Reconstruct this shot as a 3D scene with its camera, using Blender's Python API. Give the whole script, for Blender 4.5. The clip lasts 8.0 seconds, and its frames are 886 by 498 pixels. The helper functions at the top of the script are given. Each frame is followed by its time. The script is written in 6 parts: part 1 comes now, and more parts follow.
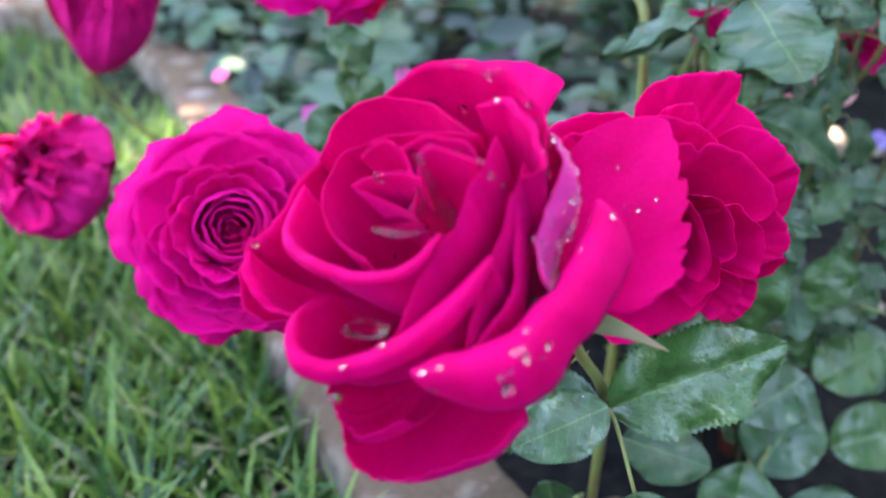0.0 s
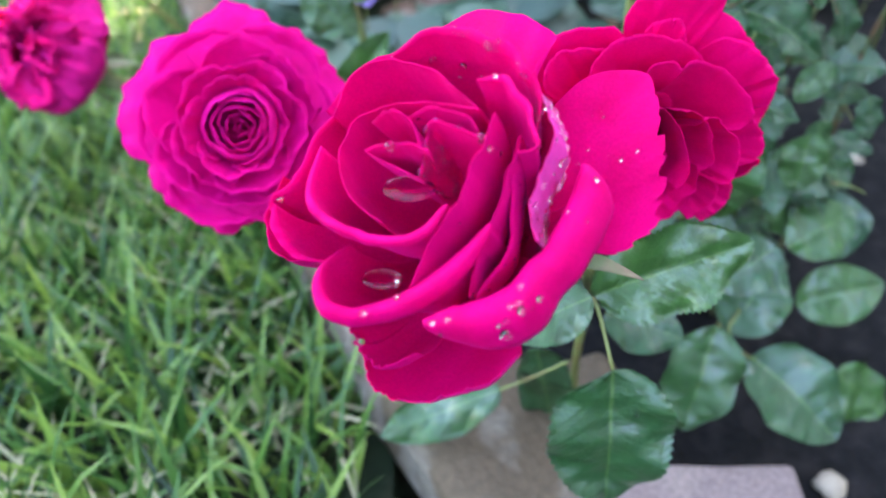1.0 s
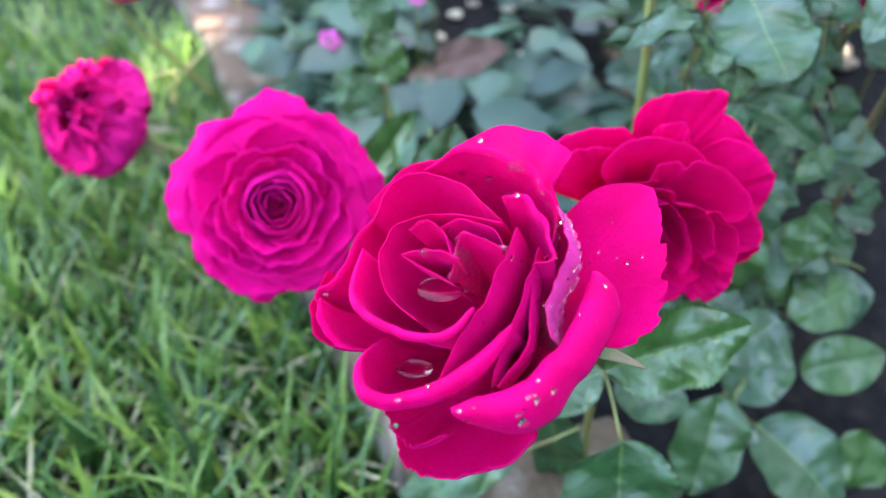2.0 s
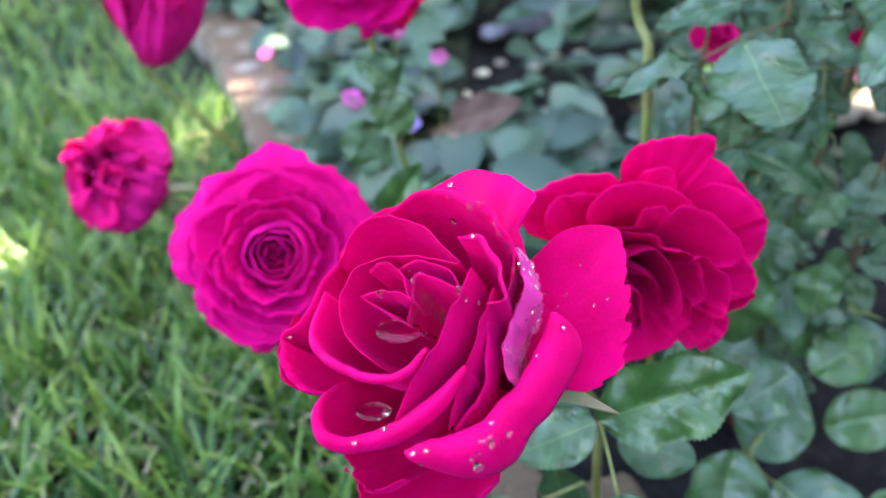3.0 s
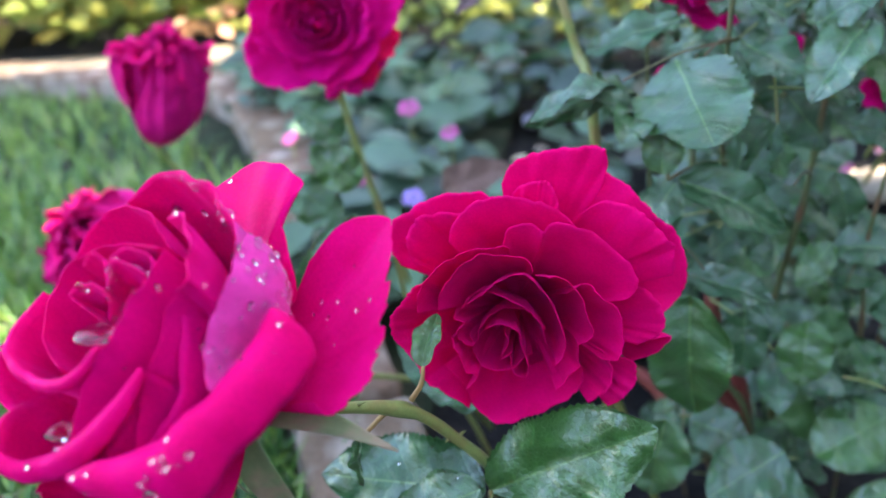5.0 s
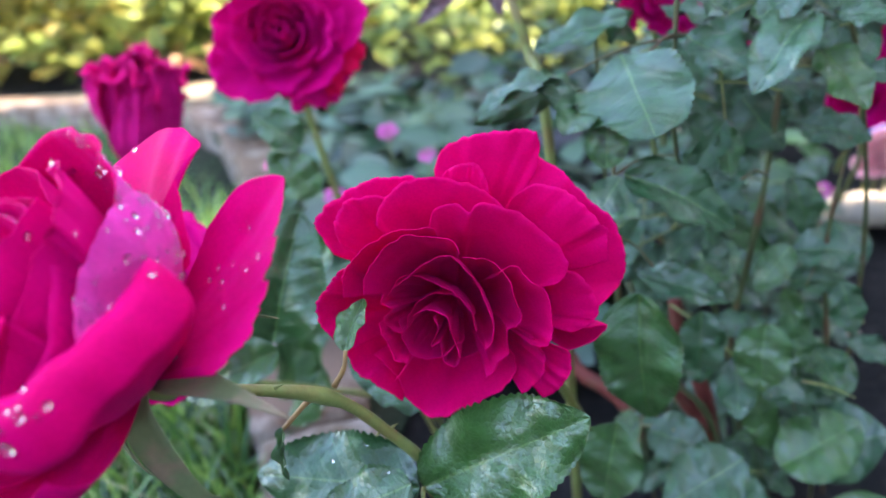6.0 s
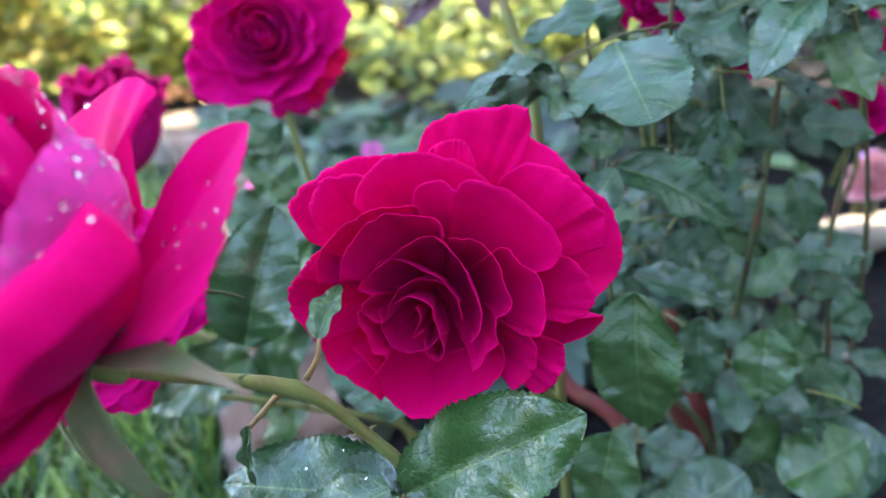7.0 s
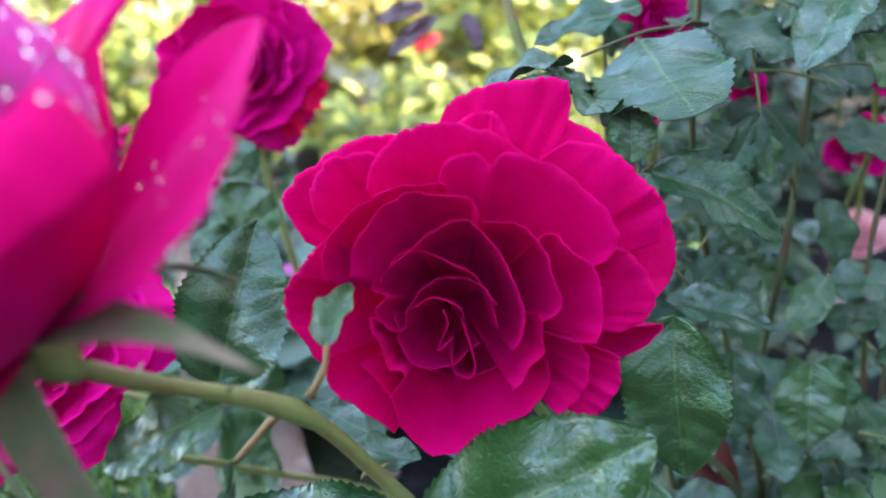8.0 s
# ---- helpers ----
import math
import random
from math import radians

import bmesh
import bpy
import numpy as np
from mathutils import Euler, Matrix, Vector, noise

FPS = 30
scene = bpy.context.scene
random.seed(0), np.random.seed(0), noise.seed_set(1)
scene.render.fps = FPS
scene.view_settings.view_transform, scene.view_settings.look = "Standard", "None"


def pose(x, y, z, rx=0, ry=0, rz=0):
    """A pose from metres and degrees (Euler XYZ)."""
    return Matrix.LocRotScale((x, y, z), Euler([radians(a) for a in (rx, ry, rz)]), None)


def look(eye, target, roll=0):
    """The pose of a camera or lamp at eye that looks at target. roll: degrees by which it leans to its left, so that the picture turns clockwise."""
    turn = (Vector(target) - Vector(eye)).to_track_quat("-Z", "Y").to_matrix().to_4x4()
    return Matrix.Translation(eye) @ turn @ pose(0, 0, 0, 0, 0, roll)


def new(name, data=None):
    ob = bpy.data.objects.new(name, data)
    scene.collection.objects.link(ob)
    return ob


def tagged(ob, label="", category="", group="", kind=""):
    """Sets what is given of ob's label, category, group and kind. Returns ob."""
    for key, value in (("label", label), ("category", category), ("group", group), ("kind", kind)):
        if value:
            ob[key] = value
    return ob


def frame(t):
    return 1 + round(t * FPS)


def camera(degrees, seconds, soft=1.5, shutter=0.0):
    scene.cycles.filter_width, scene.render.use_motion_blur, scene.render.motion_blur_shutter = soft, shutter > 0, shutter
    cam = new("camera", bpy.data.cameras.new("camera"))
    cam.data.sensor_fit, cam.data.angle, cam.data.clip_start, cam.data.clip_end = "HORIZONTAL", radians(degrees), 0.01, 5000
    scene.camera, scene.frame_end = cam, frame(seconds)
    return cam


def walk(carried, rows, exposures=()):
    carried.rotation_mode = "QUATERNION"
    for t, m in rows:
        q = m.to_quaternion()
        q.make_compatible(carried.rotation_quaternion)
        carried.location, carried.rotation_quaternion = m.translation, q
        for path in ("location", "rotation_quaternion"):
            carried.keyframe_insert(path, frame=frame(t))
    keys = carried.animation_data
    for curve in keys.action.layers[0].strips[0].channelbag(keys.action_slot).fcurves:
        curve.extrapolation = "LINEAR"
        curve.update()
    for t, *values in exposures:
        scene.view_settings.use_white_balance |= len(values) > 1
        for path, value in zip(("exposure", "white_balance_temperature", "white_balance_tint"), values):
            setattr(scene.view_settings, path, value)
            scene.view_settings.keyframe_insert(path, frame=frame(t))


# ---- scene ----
cam = camera(55.9, 8.0)
PATH = [
    (0, (0.00885, 0.00268, 0.50465), (-0.0025, 1.7462, -0.4752), 0.48),
    (0.5, (0.00758, -0.00343, 0.53393), (0.0128, 1.5774, -0.6911), 0.53),
    (1, (0.00411, -0.00213, 0.55547), (0.0187, 1.5011, -0.7637), 0.30),
    (1.5, (0.00575, -0.01175, 0.58252), (-0.0048, 1.5188, -0.7049), 0.19),
    (1.7, (-0.00139, -0.01409, 0.59258), (-0.0141, 1.5358, -0.6714), 0.38),
    (2.8, (0.01326, -0.02675, 0.59329), (-0.0656, 1.6004, -0.5669), -0.61),
    (3, (0.03035, -0.02098, 0.58767), (-0.0991, 1.6296, -0.5343), -2.05),
    (3.5, (0.07799, -0.00013, 0.55438), (-0.1524, 1.6771, -0.5105), -4.68),
    (4, (0.11716, 0.01387, 0.53667), (-0.1793, 1.7166, -0.4697), -5.46),
    (5.3, (0.15249, 0.01842, 0.50745), (-0.2246, 1.7913, -0.3379), -5.80),
    (5.5, (0.16373, 0.01827, 0.49863), (-0.2137, 1.8007, -0.3263), -5.91),
    (6, (0.17172, 0.02007, 0.48867), (-0.2018, 1.8199, -0.2995), -5.68),
    (6.5, (0.17393, 0.02455, 0.47783), (-0.1869, 1.8442, -0.2695), -5.36),
    (7, (0.16682, 0.03669, 0.45709), (-0.1708, 1.8769, -0.2498), -4.86),
    (7.5, (0.15249, 0.05653, 0.42817), (-0.1480, 1.9401, -0.1734), -4.55),
    (8, (0.13133, 0.07689, 0.40849), (-0.0941, 1.9957, -0.1085), -4.06),
]
LOOK = [(0, 3.63, 7350, 15), (0.5, 3.80, 7300, 12.5), (1.5, 3.90, 7300, 12), (3.0, 3.74, 7300, 11.5), (4.0, 3.61, 7150, 9.5), (5.5, 3.55, 7000, 14), (8, 3.62, 6850, 17)]
walk(cam, [(t, look(eye, target, roll)) for t, eye, target, roll in PATH], LOOK)
cam.data.dof.use_dof, cam.data.dof.focus_distance, cam.data.dof.aperture_fstop = True, 0.33, 6.9

# ---- light ----
world = bpy.data.worlds.new("sky")
world.use_nodes = True
scene.world = world
sky = world.node_tree.nodes.new("ShaderNodeTexSky")
sky.sky_type, sky.sun_disc = "NISHITA", False
sky.sun_elevation, sky.sun_rotation = radians(48), radians(80)
back = world.node_tree.nodes["Background"]
back.inputs["Strength"].default_value = 0.15
world.node_tree.links.new(sky.outputs[0], back.inputs["Color"])
sun = new("sun", bpy.data.lights.new("sun", "SUN"))
sun.data.energy, sun.data.angle, sun.data.color = 3.0, radians(0.5), (1, 0.93, 0.82)
sun.matrix_world = look((math.sin(radians(80)) * 5, math.cos(radians(80)) * 5, 5 * math.tan(radians(48))), (0, 0, 0))


# ---- materials ----
def material(name, color, rough=0.6, spec=0.5, sheen=0.0, sheen_tint=(1, 1, 1), coat=0.0, translucent=0.0, tr_color=None,
             grain=0.0, grain_scale=300.0, stain=0.0, stain_scale=40.0, stain_color=None, bump=0.0, bump_scale=400.0, random_hue=0.0):
    """A node material with grain and stains at two scales, fine relief and, for thin things, light through it."""
    m = bpy.data.materials.new(name)
    m.use_nodes = True
    nt = m.node_tree
    nodes, links = nt.nodes, nt.links
    p = nodes["Principled BSDF"]
    p.inputs["Roughness"].default_value = rough
    p.inputs["Specular IOR Level"].default_value = spec
    p.inputs["Sheen Weight"].default_value = sheen
    p.inputs["Sheen Tint"].default_value = (*sheen_tint, 1)
    p.inputs["Coat Weight"].default_value = coat
    p.inputs["Coat Roughness"].default_value = 0.15
    co = nodes.new("ShaderNodeTexCoord")
    rgb = nodes.new("ShaderNodeRGB")
    rgb.outputs[0].default_value = (*color, 1)
    out = rgb.outputs[0]
    if stain:
        n = nodes.new("ShaderNodeTexNoise")
        n.inputs["Scale"].default_value, n.inputs["Detail"].default_value = stain_scale, 5
        links.new(co.outputs["Object"], n.inputs["Vector"])
        ramp = nodes.new("ShaderNodeValToRGB")
        ramp.color_ramp.elements[0].position, ramp.color_ramp.elements[1].position = 0.45, 0.65
        links.new(n.outputs[0], ramp.inputs[0])
        amount = nodes.new("ShaderNodeMath")
        amount.operation = "MULTIPLY"
        amount.inputs[1].default_value = stain
        links.new(ramp.outputs[0], amount.inputs[0])
        mix = nodes.new("ShaderNodeMix")
        mix.data_type = "RGBA"
        mix.inputs[7].default_value = (*(stain_color or [c * 0.5 for c in color]), 1)
        links.new(amount.outputs[0], mix.inputs[0])
        links.new(out, mix.inputs[6])
        out = mix.outputs[2]
    if grain:
        n = nodes.new("ShaderNodeTexNoise")
        n.inputs["Scale"].default_value, n.inputs["Detail"].default_value = grain_scale, 4
        links.new(co.outputs["Object"], n.inputs["Vector"])
        mr = nodes.new("ShaderNodeMapRange")
        mr.inputs[3].default_value, mr.inputs[4].default_value = 1 - grain, 1 + grain
        links.new(n.outputs[0], mr.inputs[0])
        hsv = nodes.new("ShaderNodeHueSaturation")
        links.new(mr.outputs[0], hsv.inputs["Value"])
        links.new(out, hsv.inputs["Color"])
        out = hsv.outputs[0]
    if random_hue:
        info = nodes.new("ShaderNodeObjectInfo")
        geo = nodes.new("ShaderNodeNewGeometry")
        add = nodes.new("ShaderNodeMath")
        add.operation = "ADD"
        links.new(info.outputs["Random"], add.inputs[0])
        links.new(geo.outputs["Random Per Island"], add.inputs[1])
        fr = nodes.new("ShaderNodeMath")
        fr.operation = "FRACT"
        links.new(add.outputs[0], fr.inputs[0])
        mv = nodes.new("ShaderNodeMapRange")
        mv.inputs[3].default_value, mv.inputs[4].default_value = 1 - random_hue * 4, 1 + random_hue * 4
        mh = nodes.new("ShaderNodeMapRange")
        mh.inputs[3].default_value, mh.inputs[4].default_value = 0.5 + random_hue * 0.25, 0.5 - random_hue * 0.25
        hsv = nodes.new("ShaderNodeHueSaturation")
        links.new(fr.outputs[0], mv.inputs[0])
        links.new(fr.outputs[0], mh.inputs[0])
        links.new(mv.outputs[0], hsv.inputs["Value"])
        links.new(mh.outputs[0], hsv.inputs["Hue"])
        links.new(out, hsv.inputs["Color"])
        out = hsv.outputs[0]
    links.new(out, p.inputs["Base Color"])
    if bump:
        n = nodes.new("ShaderNodeTexNoise")
        n.inputs["Scale"].default_value, n.inputs["Detail"].default_value = bump_scale, 5
        links.new(co.outputs["Object"], n.inputs["Vector"])
        b = nodes.new("ShaderNodeBump")
        b.inputs["Strength"].default_value, b.inputs["Distance"].default_value = bump, 0.4 / bump_scale
        links.new(n.outputs[0], b.inputs["Height"])
        links.new(b.outputs[0], p.inputs["Normal"])
    if translucent:
        tr = nodes.new("ShaderNodeBsdfTranslucent")
        if tr_color:
            tr.inputs["Color"].default_value = (*tr_color, 1)
        else:
            links.new(out, tr.inputs["Color"])
        ms = nodes.new("ShaderNodeMixShader")
        ms.inputs[0].default_value = translucent
        links.new(p.outputs[0], ms.inputs[1])
        links.new(tr.outputs[0], ms.inputs[2])
        links.new(ms.outputs[0], nodes["Material Output"].inputs[0])
    return m


def petal_material(name, color, dark, glow, thin=0.2):
    """Velvet rose petal: fine grain, veins along its length, soft sheen, light shining through."""
    m = material(name, color, 0.62, 0.05, 0.16, (1, 0.03, 0.5), translucent=thin, tr_color=glow, grain=0.20, grain_scale=900, stain=0.55, stain_scale=60, stain_color=dark, bump=0.25, bump_scale=700)
    nodes, links = m.node_tree.nodes, m.node_tree.links
    p = nodes["Principled BSDF"]
    uv = nodes.new("ShaderNodeUVMap")
    uv.uv_map = "UVMap"
    stretch = nodes.new("ShaderNodeMapping")
    stretch.inputs["Scale"].default_value = (34, 5, 1)
    links.new(uv.outputs[0], stretch.inputs[0])
    veins = nodes.new("ShaderNodeTexNoise")
    veins.inputs["Scale"].default_value, veins.inputs["Detail"].default_value = 1.0, 4
    links.new(stretch.outputs[0], veins.inputs["Vector"])
    relief = nodes.new("ShaderNodeBump")
    relief.inputs["Strength"].default_value, relief.inputs["Distance"].default_value = 0.10, 0.0003
    links.new(veins.outputs[0], relief.inputs["Height"])
    links.new(p.inputs["Normal"].links[0].from_socket, relief.inputs["Normal"])
    links.new(relief.outputs[0], p.inputs["Normal"])
    tone = nodes.new("ShaderNodeMapRange")
    tone.inputs[3].default_value, tone.inputs[4].default_value = 0.97, 1.03
    links.new(veins.outputs[0], tone.inputs[0])
    hsv = nodes.new("ShaderNodeHueSaturation")
    links.new(tone.outputs[0], hsv.inputs["Value"])
    links.new(p.inputs["Base Color"].links[0].from_socket, hsv.inputs["Color"])
    links.new(hsv.outputs[0], p.inputs["Base Color"])
    return m


PETAL_IN = petal_material("petal_face", (0.72, 0.0006, 0.128), (0.58, 0.0005, 0.074), (0.85, 0.0, 0.08), 0.14)
PETAL_OUT = petal_material("petal_back", (0.69, 0.0008, 0.150), (0.56, 0.0008, 0.11), (0.8, 0.0, 0.09), 0.14)
CRIMSON = [petal_material("petal_crimson_face", (0.76, 0.0008, 0.142), (0.60, 0.0006, 0.082), (0.95, 0.0, 0.09), 0.22), petal_material("petal_crimson_back", (0.73, 0.0008, 0.142), (0.58, 0.0006, 0.088), (0.95, 0.0, 0.09), 0.22)]
PALE_PETAL = [PETAL_IN, petal_material("petal_pale_back", (0.80, 0.055, 0.37), (0.72, 0.02, 0.26), (0.95, 0.0, 0.2))]
MAGENTA = [petal_material("petal_magenta_face", (0.70, 0.002, 0.185), (0.52, 0.0015, 0.11), (0.85, 0.0, 0.12)),
           petal_material("petal_magenta_back", (0.70, 0.004, 0.215), (0.54, 0.003, 0.13), (0.85, 0.0, 0.13))]
BLUSH = [petal_material("petal_blush_face", (0.80, 0.42, 0.40), (0.75, 0.25, 0.3), (0.9, 0.3, 0.3)), petal_material("petal_blush_back", (0.80, 0.50, 0.48), (0.75, 0.3, 0.35), (0.9, 0.3, 0.3))]
FADED = [petal_material("petal_faded_face", (0.66, 0.004, 0.14), (0.40, 0.003, 0.09), (0.8, 0.0, 0.1)), petal_material("petal_faded_back", (0.66, 0.010, 0.20), (0.42, 0.004, 0.12), (0.8, 0.0, 0.1))]
STEM = material("stem_green", (0.18, 0.21, 0.06), 0.5, 0.5, grain=0.2, grain_scale=500, stain=0.6, stain_scale=60, stain_color=(0.20, 0.11, 0.04), bump=0.3, bump_scale=700)
CANE = material("cane_bark", (0.07, 0.085, 0.03), 0.6, 0.4, grain=0.3, grain_scale=300, stain=0.7, stain_scale=50, stain_color=(0.13, 0.05, 0.03), bump=0.4, bump_scale=500)
SEPAL = material("sepal_green", (0.16, 0.19, 0.09), 0.6, 0.4, grain=0.2, stain=0.6, stain_scale=80, stain_color=(0.30, 0.16, 0.13), translucent=0.15)
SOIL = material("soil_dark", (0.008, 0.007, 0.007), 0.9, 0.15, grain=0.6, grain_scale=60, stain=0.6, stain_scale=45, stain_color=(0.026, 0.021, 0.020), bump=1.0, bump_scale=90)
TURF = material("turf_soil", (0.011, 0.018, 0.007), 0.9, 0.2, grain=0.5, grain_scale=80, stain=0.5, stain_scale=20, stain_color=(0.04, 0.035, 0.02), bump=1.0, bump_scale=120)
GRASS = material("grass_blade", (0.092, 0.200, 0.036), 0.35, 0.6, translucent=0.35, random_hue=0.2)
STRAW = material("dry_grass", (0.42, 0.38, 0.22), 0.6, 0.3, translucent=0.2, random_hue=0.08)
STONE = material("edging_stone", (0.14, 0.088, 0.058), 0.9, 0.3, grain=0.4, grain_scale=160, stain=0.7, stain_scale=18, stain_color=(0.38, 0.31, 0.26), bump=0.9, bump_scale=120, random_hue=0.06)
PAVER = material("paver_red", (0.21, 0.15, 0.135), 0.9, 0.3, grain=0.55, grain_scale=300, stain=0.5, stain_scale=25, stain_color=(0.27, 0.20, 0.17), bump=0.8, bump_scale=200)
WALL = material("unseen_wall", (0.55, 0.52, 0.47), 0.9, 0.2, grain=0.1, grain_scale=30, stain=0.3, stain_scale=2, bump=0.4, bump_scale=60)
SHRUB = material("shrub_leaf", (0.34, 0.31, 0.07), 0.5, 0.4, translucent=0.35, random_hue=0.14)
SHRUB_GREEN = material("olive_leaf", (0.20, 0.24, 0.05), 0.5, 0.4, translucent=0.3, random_hue=0.12)
SAGE = material("sage_leaf", (0.062, 0.115, 0.072), 0.4, 0.4, translucent=0.15, random_hue=0.08)
RED = material("red_petal", (0.72, 0.004, 0.045), 0.6, 0.3, translucent=0.3, random_hue=0.05)
SCARLET = [petal_material("petal_scarlet", (0.78, 0.004, 0.075), (0.6, 0.002, 0.05), (0.9, 0.0, 0.08))] * 2
PEACH = material("peach_petal", (0.75, 0.42, 0.25), 0.6, 0.3, translucent=0.3, random_hue=0.05)
DARKLEAF = material("low_plant_leaf", (0.02, 0.058, 0.022), 0.35, 0.5, translucent=0.12, random_hue=0.16)
PINK = material("pink_petal", (0.60, 0.10, 0.35), 0.6, 0.3, translucent=0.3, random_hue=0.08)
VIOLET = material("violet_petal", (0.38, 0.25, 0.62), 0.6, 0.3, translucent=0.3, random_hue=0.06)
BROWN = material("dead_leaf", (0.12, 0.065, 0.05), 0.7, 0.3, grain=0.3, stain=0.6, stain_scale=60, stain_color=(0.20, 0.11, 0.09), bump=0.5)
PALE = material("pale_chip", (0.40, 0.32, 0.24), 0.7, 0.3, grain=0.2, stain=0.4, stain_scale=50)
SLATE = material("lilac_stone", (0.33, 0.29, 0.34), 0.8, 0.3, grain=0.3, grain_scale=120, stain=0.5, stain_scale=30, bump=0.6, bump_scale=100)
REDWOOD = material("red_shoot", (0.15, 0.028, 0.022), 0.75, 0.25, grain=0.25, grain_scale=300, stain=0.5, stain_scale=60, stain_color=(0.10, 0.06, 0.03), bump=0.3)
TWIG = material("brown_twig", (0.30, 0.17, 0.06), 0.6, 0.4, grain=0.25, grain_scale=400, stain=0.6, stain_scale=120, stain_color=(0.13, 0.06, 0.03), bump=0.4)
WATER = bpy.data.materials.new("water")
WATER.use_nodes = True
_p = WATER.node_tree.nodes["Principled BSDF"]
_p.inputs["Transmission Weight"].default_value, _p.inputs["Roughness"].default_value, _p.inputs["IOR"].default_value = 1, 0.0, 1.33
_p.inputs["Base Color"].default_value = (1, 1, 1, 1)


def leaf_material(name, color, vein, young=(0.10, 0.2, 0.03), gloss=0.32):
    """A leaf: midrib and side veins by its UV, mottled green, glossy relief between the veins."""
    m = bpy.data.materials.new(name)
    m.use_nodes = True
    nt = m.node_tree
    nodes, links = nt.nodes, nt.links
    p = nodes["Principled BSDF"]
    p.inputs["Specular IOR Level"].default_value = 0.6
    p.inputs["Coat Weight"].default_value, p.inputs["Coat Roughness"].default_value, p.inputs["Coat IOR"].default_value = 1.0, 0.12, 1.6

    def calc(op, a, b=None, c=None):
        n = nodes.new("ShaderNodeMath")
        n.operation = op
        for i, v in enumerate((a, b, c)):
            if v is None:
                continue
            if isinstance(v, (int, float)):
                n.inputs[i].default_value = v
            else:
                links.new(v, n.inputs[i])
        return n.outputs[0]

    uv = nodes.new("ShaderNodeUVMap")
    uv.uv_map = "UVMap"
    sep = nodes.new("ShaderNodeSeparateXYZ")
    links.new(uv.outputs[0], sep.inputs[0])
    across = calc("ABSOLUTE", calc("SUBTRACT", sep.outputs[0], 0.5))
    along = sep.outputs[1]
    co = nodes.new("ShaderNodeTexCoord")
    wob = nodes.new("ShaderNodeTexNoise")
    wob.inputs["Scale"].default_value = 5
    links.new(co.outputs["Object"], wob.inputs["Vector"])
    midrib = calc("LESS_THAN", across, calc("SUBTRACT", 0.014, calc("MULTIPLY", along, 0.010)))
    phase = calc("ADD", calc("SUBTRACT", calc("MULTIPLY", along, 8.0), calc("MULTIPLY", across, 4.5)), calc("MULTIPLY", wob.outputs[0], 0.6))
    saw = calc("ABSOLUTE", calc("SUBTRACT", calc("FRACT", phase), 0.5))
    side = calc("MULTIPLY", calc("SMOOTH_MIN", calc("MAXIMUM", calc("SUBTRACT", 1.0, calc("MULTIPLY", saw, 22.0)), 0.0), 1.0, 0.1), 0.38)
    fine = nodes.new("ShaderNodeTexVoronoi")
    fine.feature = "DISTANCE_TO_EDGE"
    fine.inputs["Scale"].default_value = 34
    links.new(co.outputs["Object"], fine.inputs["Vector"])
    net = calc("MULTIPLY", calc("MAXIMUM", calc("SUBTRACT", 1.0, calc("MULTIPLY", fine.outputs[0], 14.0)), 0.0), 0.30)
    veins = calc("MAXIMUM", midrib, calc("MAXIMUM", side, net))
    blot = nodes.new("ShaderNodeTexNoise")
    blot.inputs["Scale"].default_value, blot.inputs["Detail"].default_value = 6, 4
    links.new(co.outputs["Object"], blot.inputs["Vector"])
    info = nodes.new("ShaderNodeObjectInfo")
    geo = nodes.new("ShaderNodeNewGeometry")
    rnd = calc("FRACT", calc("ADD", info.outputs["Random"], geo.outputs["Random Per Island"]))
    mix0 = nodes.new("ShaderNodeMix")
    mix0.data_type = "RGBA"
    mix0.inputs[6].default_value, mix0.inputs[7].default_value = (*color, 1), (*young, 1)
    links.new(calc("MULTIPLY", calc("POWER", rnd, 3.0), 0.7), mix0.inputs[0])
    hsv = nodes.new("ShaderNodeHueSaturation")
    links.new(mix0.outputs[2], hsv.inputs["Color"])
    links.new(calc("ADD", calc("MULTIPLY", blot.outputs[0], 1.1), 0.45), hsv.inputs["Value"])
    mix = nodes.new("ShaderNodeMix")
    mix.data_type = "RGBA"
    mix.inputs[7].default_value = (*vein, 1)
    links.new(hsv.outputs[0], mix.inputs[6])
    links.new(calc("MULTIPLY", veins, 0.55), mix.inputs[0])
    links.new(mix.outputs[2], p.inputs["Base Color"])
    links.new(calc("ADD", gloss, calc("MULTIPLY", blot.outputs[0], 0.16)), p.inputs["Roughness"])
    wet = nodes.new("ShaderNodeTexNoise")
    wet.noise_dimensions = "4D"
    wet.inputs["Scale"].default_value, wet.inputs["Detail"].default_value = 3.2, 3
    links.new(co.outputs["Object"], wet.inputs["Vector"])
    links.new(calc("MULTIPLY", info.outputs["Random"], 40.0), wet.inputs["W"])
    film = nodes.new("ShaderNodeMapRange")
    film.inputs[1].default_value, film.inputs[2].default_value, film.inputs[3].default_value, film.inputs[4].default_value = 0.42, 0.60, 0.1, 1.0
    links.new(wet.outputs[0], film.inputs[0])
    links.new(film.outputs[0], p.inputs["Coat Weight"])
    height = calc("ADD", calc("MULTIPLY", calc("MINIMUM", saw, 0.2), 0.7), calc("ADD", calc("MULTIPLY", calc("MINIMUM", fine.outputs[0], 0.2), 0.5), calc("MULTIPLY", calc("MINIMUM", across, 0.1), 3)))
    b = nodes.new("ShaderNodeBump")
    b.inputs["Strength"].default_value, b.inputs["Distance"].default_value = 0.8, 0.0024
    links.new(height, b.inputs["Height"])
